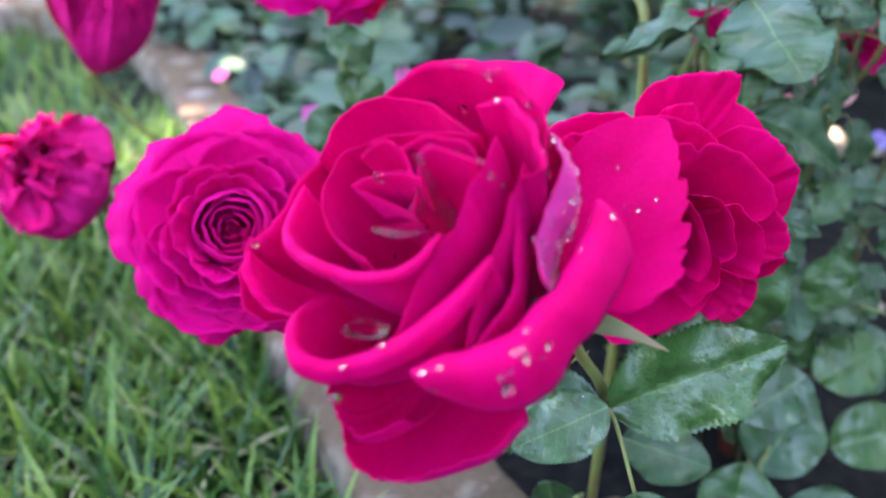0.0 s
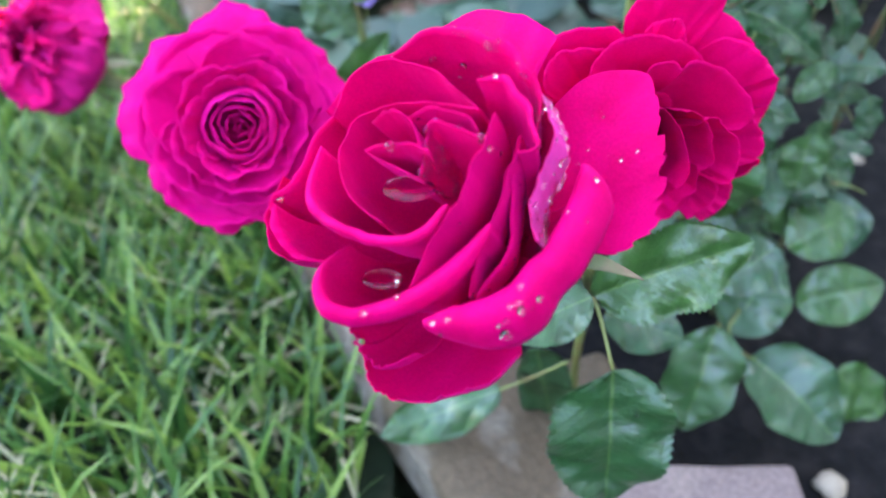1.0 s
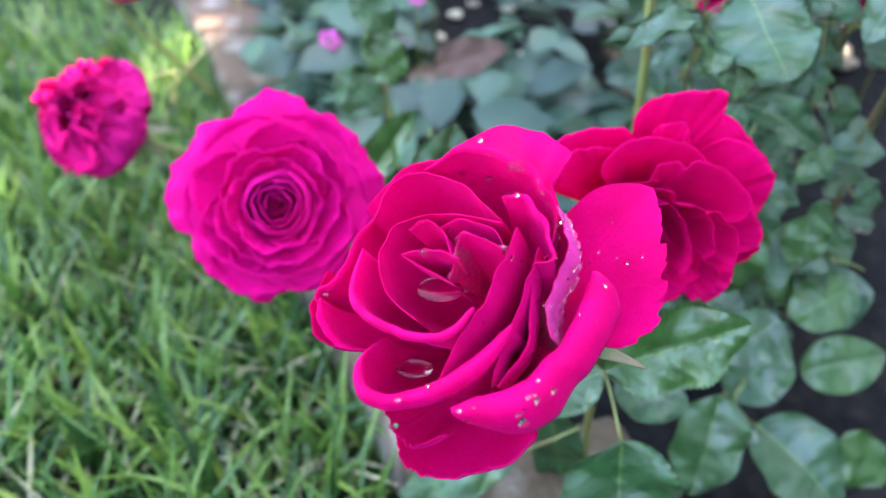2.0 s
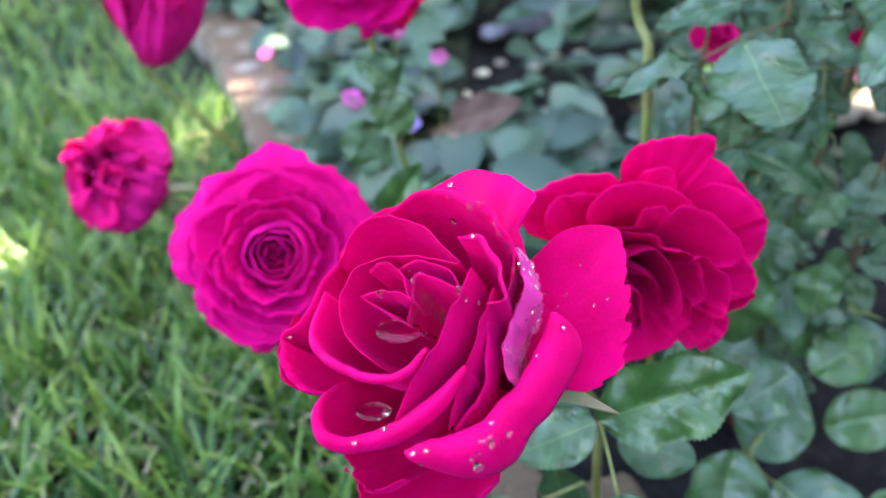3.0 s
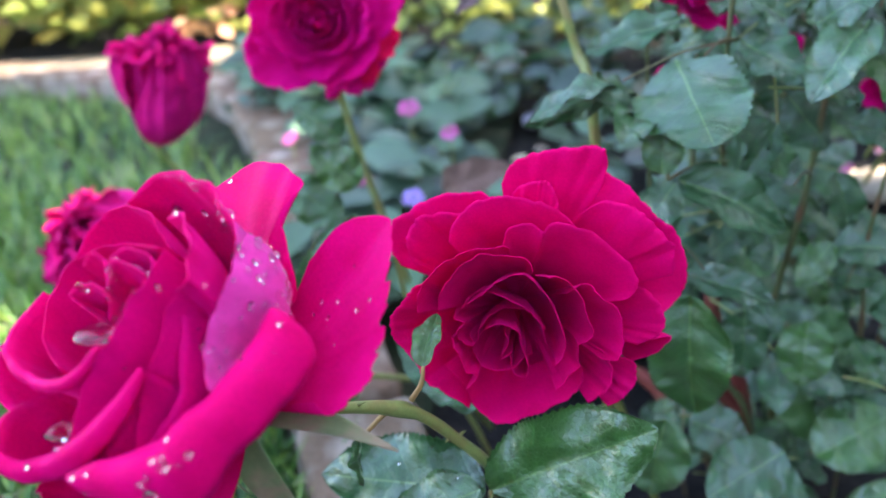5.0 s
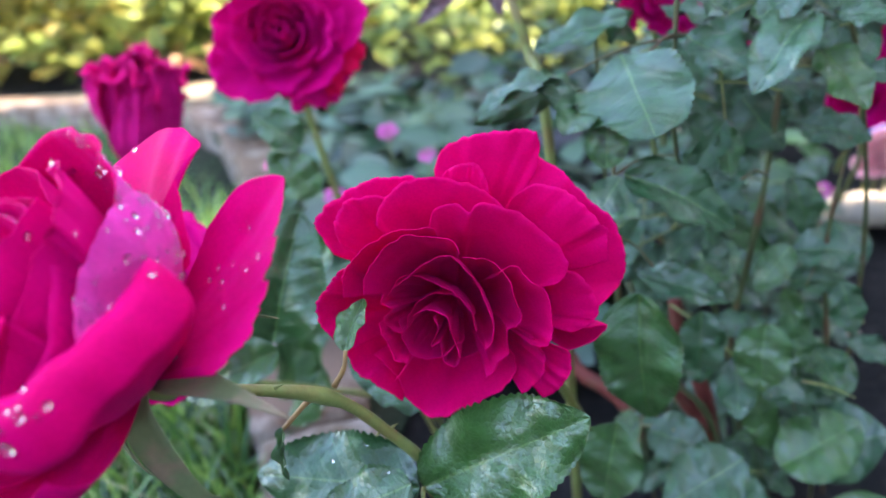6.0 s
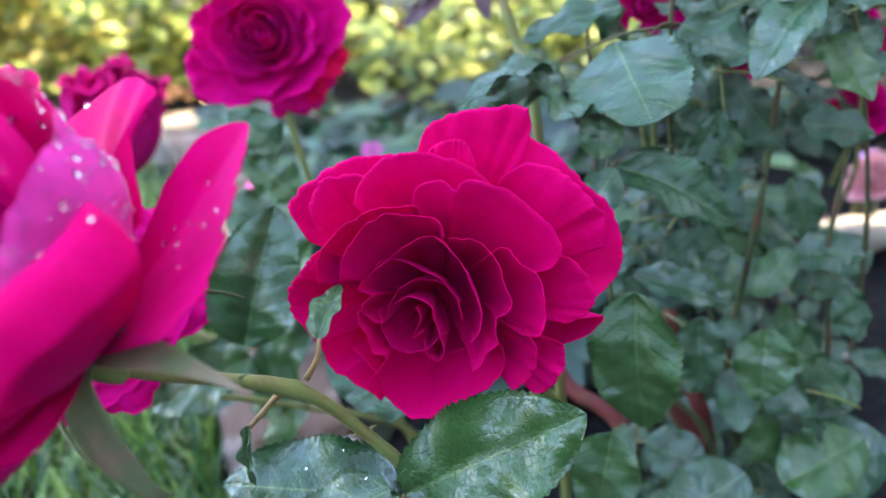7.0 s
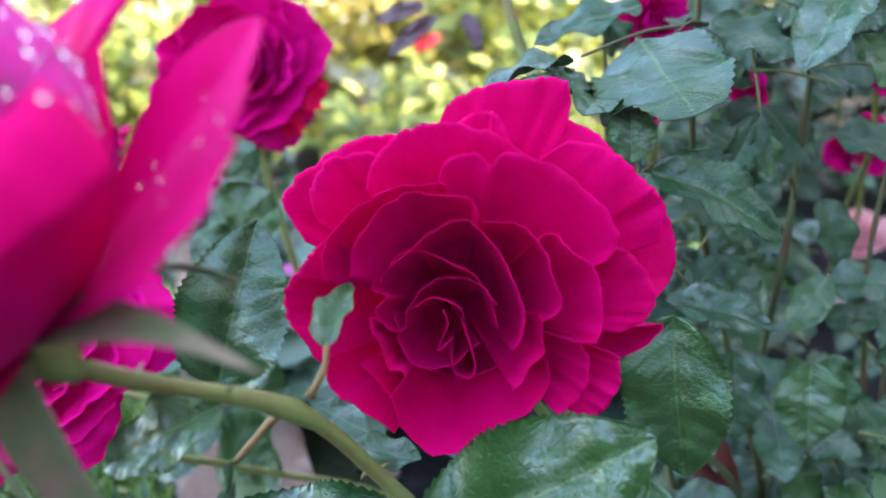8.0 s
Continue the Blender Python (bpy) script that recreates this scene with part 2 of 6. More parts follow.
    links.new(b.outputs[0], p.inputs["Normal"])
    swell = nodes.new("ShaderNodeBump")
    swell.inputs["Strength"].default_value, swell.inputs["Distance"].default_value = 0.8, 0.0050
    links.new(calc("ADD", calc("MULTIPLY", saw, 0.08), blot.outputs[0]), swell.inputs["Height"])
    links.new(swell.outputs[0], p.inputs["Coat Normal"])
    tr = nodes.new("ShaderNodeBsdfTranslucent")
    links.new(mix.outputs[2], tr.inputs["Color"])
    ms = nodes.new("ShaderNodeMixShader")
    ms.inputs[0].default_value = 0.14
    links.new(p.outputs[0], ms.inputs[1])
    links.new(tr.outputs[0], ms.inputs[2])
    links.new(ms.outputs[0], nodes["Material Output"].inputs[0])
    return m


LEAF = leaf_material("rose_leaf", (0.016, 0.073, 0.023), (0.12, 0.22, 0.06), (0.05, 0.14, 0.018), 0.30)
LEAF_RED = leaf_material("young_red_leaf", (0.10, 0.03, 0.035), (0.2, 0.06, 0.05), (0.12, 0.05, 0.04))


# ---- shapes ----
def mesh_object(name, verts, faces, mats, parent=None, slots=None, uvs=None, smooth=True):
    me = bpy.data.meshes.new(name)
    me.from_pydata([tuple(v) for v in verts], [], [tuple(f) for f in faces])
    for m in mats:
        me.materials.append(m)
    if slots is not None:
        me.polygons.foreach_set("material_index", slots)
    if smooth:
        me.polygons.foreach_set("use_smooth", [True] * len(me.polygons))
    if uvs is not None:
        layer = me.uv_layers.new(name="UVMap")
        for loop in me.loops:
            layer.data[loop.index].uv = uvs[loop.vertex_index]
    me.update()
    ob = new(name, me)
    ob.parent = parent
    return ob


def part(name, bm, mat, parent, label=""):
    me = bpy.data.meshes.new(name)
    bm.to_mesh(me)
    bm.free()
    me.materials.append(mat)
    ob = new(name, me)
    ob.parent = parent
    return tagged(ob, label)


def empty(name, at=(0, 0, 0)):
    ob = new(name)
    ob.location = at
    ob.empty_display_size = 0.01
    return ob


def spline(points, n):
    """A smooth line through the points, n steps in all."""
    p = [np.array(q, float) for q in points]
    p = [2 * p[0] - p[1]] + p + [2 * p[-1] - p[-2]]
    out = []
    for k in range(n + 1):
        s = k / n * (len(p) - 3)
        i = min(int(s), len(p) - 4)
        t = s - i
        a, b, c, d = p[i:i + 4]
        out.append(0.5 * (2 * b + (c - a) * t + (2 * a - 5 * b + 4 * c - d) * t * t + (3 * b - a - 3 * c + d) * t ** 3))
    return out


def tube(name, points, r0, r1, mat, parent=None, steps=16, sides=8, wobble=0.06, nodes=()):
    """A tapering stem through the points; nodes: places along it (0 to 1) where it swells."""
    line = spline(points, steps)
    verts, faces = [], []
    for k, c in enumerate(line):
        t = line[min(k + 1, steps)] - line[max(k - 1, 0)]
        t = t / np.linalg.norm(t)
        a = np.cross(t, (0.3, 0.9, 0.2))
        a /= np.linalg.norm(a)
        b = np.cross(t, a)
        s = k / steps
        r = (r0 + (r1 - r0) * s) * (1 + wobble * math.sin(k * 1.7 + r0 * 900))
        for q in nodes:
            r *= 1 + 0.5 * math.exp(-((s - q) / 0.035) ** 2)
        for j in range(sides):
            an = 2 * math.pi * j / sides
            verts.append(c + r * (math.cos(an) * a + math.sin(an) * b))
    for k in range(steps):
        for j in range(sides):
            j2 = (j + 1) % sides
            faces.append((k * sides + j, k * sides + j2, (k + 1) * sides + j2, (k + 1) * sides + j))
    faces.append(tuple(range(sides))[::-1])
    faces.append(tuple(steps * sides + j for j in range(sides)))
    return mesh_object(name, verts, faces, [mat], parent)


def wave(x, seed):
    return math.sin(x * 2.1 + seed * 1.3) * 0.5 + math.sin(x * 4.7 + seed * 2.9) * 0.3 + math.sin(x * 9.3 + seed * 5.1) * 0.2


def sheet(grid, thick, name, mats, parent, inner):
    """A thin two-sided sheet from a grid of points; inner: a function that says which way its inner side faces at a point."""
    g = np.array(grid)
    nv, nu = g.shape[:2]
    du, dv = np.gradient(g, axis=1), np.gradient(g, axis=0)
    n = np.cross(du, dv)
    n /= np.maximum(np.linalg.norm(n, axis=2, keepdims=True), 1e-12)
    flip = np.sum(n[nv // 2, nu // 2] * inner(g[nv // 2, nu // 2])) < 0
    if flip:
        n = -n
    taper = np.ones((nv, nu, 1))
    taper[-1, :], taper[:, 0], taper[:, -1] = 0.8, 0.5, 0.5
    front, rear = g + n * thick / 2 * taper, g - n * thick / 2 * taper
    verts = np.concatenate([front.reshape(-1, 3), rear.reshape(-1, 3)])
    faces, slots = [], []
    o = nv * nu
    for i in range(nv - 1):
        for j in range(nu - 1):
            q = (i * nu + j, i * nu + j + 1, (i + 1) * nu + j + 1, (i + 1) * nu + j)
            if flip:
                q = q[::-1]
            faces += [q, tuple(o + k for k in q[::-1])]
            slots += [0, 1]
    rim = [i * nu for i in range(nv)] + [(nv - 1) * nu + j for j in range(1, nu)] + [i * nu + nu - 1 for i in range(nv - 2, -1, -1)]
    for a, b in zip(rim, rim[1:]):
        faces.append((a, b, o + b, o + a) if not flip else (a, o + a, o + b, b))
        slots.append(0)
    uvs = [(j / (nu - 1), i / (nv - 1)) for i in range(nv) for j in range(nu)]
    ob = mesh_object(name, verts, faces, mats, parent, slots, uvs + uvs)
    edge = len(rim) - 1
    ob.data.polygons.foreach_set("use_smooth", [True] * (len(faces) - edge) + [False] * edge)
    return ob


def petal(parent, az, span, rim, belly=None, side=None, belly_side=None, roll=0, lip=0.005, ruffle=0.0, notch=0.0, seed=0, corner=0.12, foot=0.004, skew=0.0, nu=25, nv=15,
          mats=None):
    """A petal in its flower's frame (z: the flower's axis). az, span: where it sits round the axis and half its spread, degrees; rim, side: radius and height
    of its edge at the middle and at the sides; belly: the same half way up; roll, lip: degrees and radius of the outward roll of its edge."""
    rim, side = np.array(rim, float), np.array(side if side else (rim[0], rim[1] * 0.9), float)
    belly = np.array(belly if belly else (rim[0] * 0.75, rim[1] * 0.5), float)
    bside = np.array(belly_side if belly_side else belly * (side / np.maximum(rim, 1e-4)) ** 0.5, float)
    base = np.array((foot, 0.0))
    grid = []
    for i in range(nv):
        v = i / (nv - 1)
        row = []
        for j in range(nu):
            u = 2 * j / (nu - 1) - 1
            ve = v * (1 - corner * abs(u) ** 5) * (1 - notch * v ** 3 * (0.5 + wave(u * 9, seed)) * (0.4 + 0.6 * abs(u)))
            b0, b1, b2 = 2 * (ve - 0.5) * (ve - 1), -4 * ve * (ve - 1), 2 * ve * (ve - 0.5)
            m = base * b0 + belly * b1 + rim * b2
            s = base * b0 + bside * b1 + side * b2
            f = u * u * (1 + skew * u)
            r, h = m * (1 - f) + s * f
            a = radians(az + span * u * (0.45 + 0.55 * min(1, ve * 1.6)))
            r += ruffle * ve ** 3 * wave(u * 2.5, seed)
            h += ruffle * 0.7 * ve ** 3 * wave(u * 2.5, seed + 7)
            r = max(r, 0.0005)
            row.append((r * math.cos(a), r * math.sin(a), h))
        grid.append(row)
    g = np.array(grid)
    if roll:
        t = g[-1] - g[-3]
        t /= np.linalg.norm(t, axis=1, keepdims=True)
        w = np.gradient(g[-1], axis=0)
        n = np.cross(w, t)
        n /= np.linalg.norm(n, axis=1, keepdims=True)
        out = g[-1] * (1, 1, 0)
        n *= np.sign(np.sum(n * out, axis=1, keepdims=True) + 1e-9)
        u = np.linspace(-1, 1, nu)[:, None]
        rows = [g]
        k = 6
        for q in range(1, k + 1):
            th = radians(roll) * q / k
            rr = lip * (1 - 0.8 * np.abs(u) ** 3) * (1 + 0.35 * np.sin(u * 3 + seed))
            rows.append((g[-1] + rr * (math.sin(th) * t + (1 - math.cos(th)) * n))[None])
        g = np.concatenate(rows)
    return sheet(g, 0.00045, "petal", mats or [PETAL_IN, PETAL_OUT], parent, lambda p: np.array((-p[0], -p[1], 0.3 * abs(p[0]) + 0.01)))

def blade(parent, rim, k=(1.0, 0.4), roll=0, lip=2, ruffle=0.0, notch=0.0, foot=(0, 0, 0), flap=None, seed=0, nu=61, nv=22, mats=None, teeth=0, frill=0.0):
    """A petal in its flower's frame, in millimetres: from its foot it swells towards k (shares of the edge's radius and height) and ends in an edge
    that runs through the rim's points; teeth: scallops along its second half; frill: how far the edge waves; flap: how far out and down it folds over; roll, lip: degrees and radius by which the edge rolls outward."""
    line = np.array(spline(rim, nu - 1))
    mid = line[nu // 2] * (1, 1, 0)
    mid = mid / (np.linalg.norm(mid) + 1e-6)
    u = np.linspace(-1, 1, nu)
    ends = 1 - np.abs(u) ** 4
    w = np.array([wave(x * 1.7, seed) for x in u])
    w2 = np.array([wave(x * 13 * max(1, nu / 61), seed + 4) for x in u])
    rad = line * (1, 1, 0)
    rad /= np.linalg.norm(rad, axis=1, keepdims=True) + 1e-6
    line = line + rad * (ruffle * w * ends)[:, None] + np.array((0, 0, 1)) * (ruffle * 0.7 * np.roll(w, 5) * ends)[:, None]
    length = np.linalg.norm(line, axis=1)[:, None]
    if teeth:
        w2 = (((u + 1) / 2 * teeth + 0.35 * w) % 1) * (0.55 + 0.45 * np.sin(u * 31 + seed)) * np.clip(u * 3 + 0.9, 0, 1)
    line = line + np.array((0, 0, 1)) * (0.9 * np.array([noise.noise((x * 6, seed * 2.3, 5)) for x in u]) * ends)[:, None]
    cut = line * (notch * np.abs(w2) * ends)[:, None]
    feet = np.array(foot) + mid * 3 + (line - line[nu // 2]) * 0.10 * (1, 1, 0)
    lean = np.array(foot) * (1, 1, 0)
    mids = (line - lean) * (k[0], k[0], k[1]) + lean
    if foot[2]:
        mids[:, 2] = foot[2] + (line[:, 2] - foot[2]) * k[1]
    span = min(1.0, np.sum(np.linalg.norm(np.diff(line, axis=0), axis=1)) / 70)
    arc = np.concatenate([[0], np.cumsum(np.linalg.norm(np.diff(line, axis=0), axis=1))])
    waves = rad * np.array([noise.noise((a / 8, seed * 4.1, 1)) + 0.5 * noise.noise((a / 3.5, seed * 4.1, 3)) for a in arc])[:, None] + np.array((0, 0, 1)) * np.array([noise.noise((a / 7, seed * 4.1, 8)) for a in arc])[:, None]
    waves *= (frill * ends)[:, None]
    grid = []
    for i in range(nv):
        v = i / (nv - 1)
        row = feet * (1 - v) ** 2 + mids * 2 * v * (1 - v) + line * v * v
        crease = ruffle * 0.2 * v * v * np.array([wave(x * 3 + v * 2, seed + 9) for x in u])
        crease = crease + v * span * (1.2 * np.array([noise.noise((x * 2.2, v * 2.5, seed * 3.7)) for x in u]) + 0.55 * np.array([noise.noise((x * 6 * span, v * 6, seed * 1.9)) for x in u]) + 0.22 * np.array([noise.noise((x * 14 * span, v * 12, seed * 2.7)) for x in u])) * (0.3 + 0.7 * ends)
        grid.append(row + rad * crease[:, None] - cut * v ** 18 + waves * v ** 7)
    g = np.array(grid)
    if roll:
        t = g[-1] - g[-3]
        t /= np.linalg.norm(t, axis=1, keepdims=True)
        a = np.gradient(g[-1], axis=0)
        n = np.cross(a, t)
        n /= np.linalg.norm(n, axis=1, keepdims=True) + 1e-9
        if np.sum(n * (g[-1] * (1, 1, 0))) < 0:
            n = -n
        rr = (lip * (1 - 0.75 * np.abs(u) ** 3) * (1 + 0.2 * np.sin(u * 4 + seed)))[:, None]
        steps = 4 if roll < 60 else 8
        rows = [g]
        for q in range(1, steps + 1):
            th = radians(roll) * q / steps
            rows.append((g[-1] + rr * (math.sin(th) * t + (1 - math.cos(th)) * n))[None])
        g = np.concatenate(rows)
    if flap:
        out = g[-1] * (1, 1, 0)
        out /= np.linalg.norm(out, axis=1, keepdims=True)
        size = (1 - 0.8 * np.abs(u) ** 4)[:, None] * (1 + 0.12 * np.sin(u * 5 + seed))[:, None]
        rows = [g]
        for q in range(1, 11):
            th = q / 10 * math.pi * 0.5
            rows.append((g[-1] + size * (out * flap[0] * math.sin(th) - np.array((0, 0, 1)) * flap[1] * (1 - math.cos(th)) + np.array((0, 0, 1)) * 0.25 * flap[0] * math.sin(2 * th)))[None])
        g = np.concatenate(rows)
    g = g / 1000
    return sheet(g, 0.0003, "petal", mats or [PETAL_IN, PETAL_OUT], parent, lambda p: np.array((-p[0], -p[1], 0.3 * abs(p[0]) + 0.005)))


def flower_frame(base, axis):
    z = Vector(axis).normalized()
    x = (Vector((1, 0, 0)) - z * z.x).normalized()
    y = z.cross(x)
    m = Matrix((x, y, z)).transposed().to_4x4()
    m.translation = base
    return m


def sepals(parent, which):
    """Long pointed sepals under the petals: for each the angle round the axis, its length, how far it bends down and how far it arches up."""
    hip = part_of(parent, "calyx")
    for az, le, dr, hump in which:
        a = radians(az)
        grid = []
        for i in range(17):
            s = i / 16
            th = -dr * s * 1.6
            r, h = 0.006 + le * s * math.cos(th * 0.6), -0.002 + le * s * math.sin(th) + hump * math.sin(math.pi * s)
            w = 0.0062 * (1 - s) ** 0.8 * (0.55 + 0.9 * min(s * 3, 1)) + 0.0003
            grid.append([(r * math.cos(a) - u * w * math.sin(a + 0.5 * s), r * math.sin(a) + u * w * math.cos(a + 0.5 * s), h + 0.3 * w * u * u + 0.0012 * math.sin(9 * s + az)) for u in (-1, -0.5, 0, 0.5, 1)])
        sheet(grid, 0.0006, "sepal", [SEPAL, SEPAL], hip, lambda p: np.array((0, 0, 1)))


def calyx(parent, r=0.0066):
    """The round green hip under the petals."""
    verts, faces, n = [], [], 12
    for i in range(8):
        s = i / 7
        z, q = -0.016 + 0.02 * s, r * (0.35 + 0.65 * math.sin(min(1, s * 1.15) * math.pi * 0.62) ** 0.8)
        verts += [(q * math.cos(2 * math.pi * j / n), q * math.sin(2 * math.pi * j / n), z) for j in range(n)]
    for i in range(7):
        faces += [(i * n + j, i * n + (j + 1) % n, (i + 1) * n + (j + 1) % n, (i + 1) * n + j) for j in range(n)]
    faces += [tuple(range(n))[::-1], tuple(7 * n + j for j in range(n))]
    return mesh_object("calyx", verts, faces, [STEM, PETAL_IN], parent, [0] * (len(faces) - 1) + [1])


def spiral_rose(parent, size, n, open_, seed, start=0.0, mats=None, inner=0.0, roll=60, peak=0.0):
    """Petals in a golden-angle spiral, from a tight heart to open outer ones. size: the outer radius; peak: how pointed the outer petals are."""
    rnd = random.Random(seed)
    for k in range(4):
        petal(parent, start + 60 + 95 * k, 95, (size * (0.015 + 0.02 * k), size * (0.80 - 0.03 * k)), belly=(size * (0.07 + 0.02 * k), size * 0.5), seed=seed + 90 + k, mats=mats, corner=0.3, nu=15, nv=10)
    for k in range(n):
        q = (k + 1) / n
        q = inner + (1 - inner) * q
        az = start + k * 137.5 + rnd.uniform(-22, 22)
        r = size * (0.08 + 0.92 * q ** 1.3) * rnd.uniform(0.93, 1.05)
        top = size * (0.86 - open_ * 0.62 * q ** 1.7) * rnd.uniform(0.92, 1.07)
        span = 80 - 36 * q + rnd.uniform(-8, 8)
        pk = peak * q * q
        petal(parent, az, span, (r * (1 + 0.10 * pk), top), belly=(r * (0.70 if q > 0.5 else 0.85), top * (0.42 + 0.12 * q)), side=(r * (0.86 - 0.12 * pk), top * (0.93 - 0.05 * q)),
              roll=max(0, roll * q + rnd.uniform(-25, 30)), lip=size * 0.075 * q, ruffle=size * 0.07 * q, notch=0.035, seed=seed + k, mats=mats, corner=0.16 + 0.12 * pk, nu=31)


def ringed_rose(parent, size, outline, seed, mats):
    """An open rose: outer petals at the angles and shares of its size in the outline, three rings inside them, then a tight spiral heart."""
    rnd = random.Random(seed)
    for k, (az, q) in enumerate(outline):
        petal(parent, az, 33, (size * q, size * 0.20), belly=(size * 0.62, size * 0.30), side=(size * q * 0.80, size * 0.22), roll=40, lip=size * 0.05, ruffle=size * 0.05, notch=0.03, seed=seed + k, mats=mats, corner=0.22, nu=31)
    for ring, (n, r, h, span, roll) in enumerate([(6, 0.82, 0.33, 40, 55), (6, 0.68, 0.44, 42, 50), (5, 0.53, 0.53, 50, 50), (5, 0.39, 0.61, 54, 40)]):
        for k in range(n):
            q = rnd.uniform(0.93, 1.06)
            petal(parent, ring * 34 + 360 / n * k + rnd.uniform(-12, 12), span, (size * r * q, size * h * q), belly=(size * r * 0.72, size * h * 0.62), side=(size * r * 0.84, size * h * 0.96), roll=roll, lip=size * 0.06, ruffle=size * 0.03,
                  notch=0.03, seed=seed + 20 + 7 * ring + k, mats=mats, corner=0.2, nu=31)
    for k in range(14):
        r = size * (0.27 - 0.0194 * k)
        petal(parent, k * 137.5, 92 - 2 * k, (r, size * (0.66 - 0.010 * k)), belly=(r * 1.12, size * 0.40), side=(r * 0.98, size * (0.62 - 0.010 * k)), roll=0, ruffle=size * 0.02, seed=seed + 60 + k, mats=mats, corner=0.2)


def globe_rose(parent, length, radius, n, seed, mats, open_=0.45):
    """A closed, crumpled rose: long petals that curve in again towards its mouth."""
    rnd = random.Random(seed)
    for k in range(n):
        q = 1 - 0.6 * k / n
        petal(parent, k * 137.5 + rnd.uniform(-25, 25), rnd.uniform(28, 52), (radius * open_ * rnd.uniform(0.5, 1.5), length * rnd.uniform(0.72, 1.08)), belly=(radius * q * rnd.uniform(0.95, 1.2), length * rnd.uniform(0.38, 0.6)),
              roll=rnd.uniform(20, 150), lip=radius * 0.12, ruffle=radius * 0.34, notch=0.12, seed=seed + 3 * k, mats=mats, corner=0.3, nu=41, nv=20)


def leaf_mesh(name, width, fold, droop, ripple, seed, teeth=20, fine=True):
    """A serrated leaflet, one unit long from its base along +y, facing +z."""
    ns, hu = (teeth * 3, 6) if fine else (32, 3)
    verts, uvs, faces = [], [], []
    nu = 2 * hu + 1
    for i in range(ns + 1):
        s = i / ns
        hw = width * 1.64 * s ** 0.55 * (1 - s) ** 0.72 + 0.02 * width * math.sin(math.pi * s)
        tooth = 1 + (0.065 * (i % 3) / 2 * min(1, (1 - s) * 6) if fine else 0.05 * (i % 2))
        for j in range(nu):
            u = (j - hu) / hu
            x = u * hw * (tooth if abs(u) == 1 else 1)
            z = fold * abs(x) - droop * s * s + ripple * math.sin(s * 14 + seed + 2 * u) * u * u * hw * 2 - 0.25 * width * u * u * (hw / max(width, 1e-6)) * fold
            across = abs(u) * 0.5 * min(1, hw / width + 0.05)
            z += 0.011 * abs(math.sin(math.pi * (s * 8 - across * 4.5 + 0.5))) ** 0.7 * min(1, abs(u) * 4) * (1 - abs(u) ** 4)
            z += 0.05 * noise.noise((x * 3.5, s * 3, seed * 7.3)) + 0.022 * noise.noise((x * 9, s * 8, seed * 3.1))
            verts.append((x, s, z))
            uvs.append((u * 0.5 * min(1, hw / width + 0.05) + 0.5, s))
    for i in range(ns):
        for j in range(nu - 1):
            faces.append((i * nu + j, i * nu + j + 1, (i + 1) * nu + j + 1, (i + 1) * nu + j))
    v = np.array(verts)
    n = len(verts)
    low = v - (0, 0, 0.006)
    rim = [i * nu for i in range(ns + 1)] + [i * nu + nu - 1 for i in range(ns, -1, -1)]
    both = faces + [tuple(n + k for k in f[::-1]) for f in faces]
    for a, b in zip(rim, rim[1:] + rim[:1]):
        both.append((b, a, n + a, n + b))
    me = bpy.data.meshes.new(name)
    me.from_pydata([tuple(p) for p in np.concatenate([v, low])], [], both)
    me.polygons.foreach_set("use_smooth", [True] * len(me.polygons))
    layer = me.uv_layers.new(name="UVMap")
    uv2 = uvs + uvs
    for loop in me.loops:
        layer.data[loop.index].uv = uv2[loop.vertex_index]
    me.update()
    return me


LEAVES = [leaf_mesh("leaf", w, f, d, r, k, t) for k, (w, f, d, r, t) in enumerate([
    (0.36, 0.34, 0.08, 0.12, 24), (0.38, -0.24, 0.14, 0.14, 26), (0.33, 0.58, 0.14, 0.12, 24), (0.38, 0.24, -0.06, 0.16, 28), (0.34, -0.36, 0.2, 0.12, 22), (0.30, 0.75, 0.15, 0.12, 24)])]
for _m in LEAVES:
    _m.materials.append(LEAF)
BUSH_LEAVES = [leaf_mesh("leaf", w, f, d, r, k, 24, False) for k, (w, f, d, r) in enumerate([
    (0.36, 0.42, 0.08, 0.14), (0.38, -0.32, 0.14, 0.16), (0.33, 0.62, 0.16, 0.12), (0.38, 0.28, -0.06, 0.18), (0.34, -0.42, 0.2, 0.14), (0.30, 0.78, 0.18, 0.12)])]
for _m in BUSH_LEAVES:
    _m.materials.append(LEAF)
RED_LEAVES = [leaf_mesh("leaf", 0.26, 0.5, 0.15, 0.06, 3, 18), leaf_mesh("leaf", 0.3, 0.3, 0.25, 0.05, 5, 18)]
for _m in RED_LEAVES:
    _m.materials.append(LEAF_RED)


def leaf_pose(base, tip, up=(0, -0.3, 1), wide=1.0):
    y = Vector(tip) - Vector(base)
    size = y.length
    y.normalize()
    x = y.cross(Vector(up)).normalized()
    z = x.cross(y)
    m = Matrix((x * wide, y, z)).transposed().to_4x4() @ Matrix.Scale(size, 4)
    m.translation = base
    return m


def leaf(parent, base, tip, up=(0, -0.3, 1), kind=0, wide=1.0, meshes=None):
    ob = new("leaf", (meshes or LEAVES)[kind])
    ob.parent = parent
    ob.matrix_basis = leaf_pose(base, tip, up, wide)
    return ob


# ---- ground ----
EDGE = spline([(-2.6, 2.38, 0), (-1.9, 2.19, 0), (-1.2, 2.02, 0), (-0.75, 1.86, 0), (-0.49, 1.52, 0), (-0.31, 1.14, 0), (-0.165, 0.79, 0), (-0.058, 0.56, 0), (0.03, 0.40, 0)], 160)


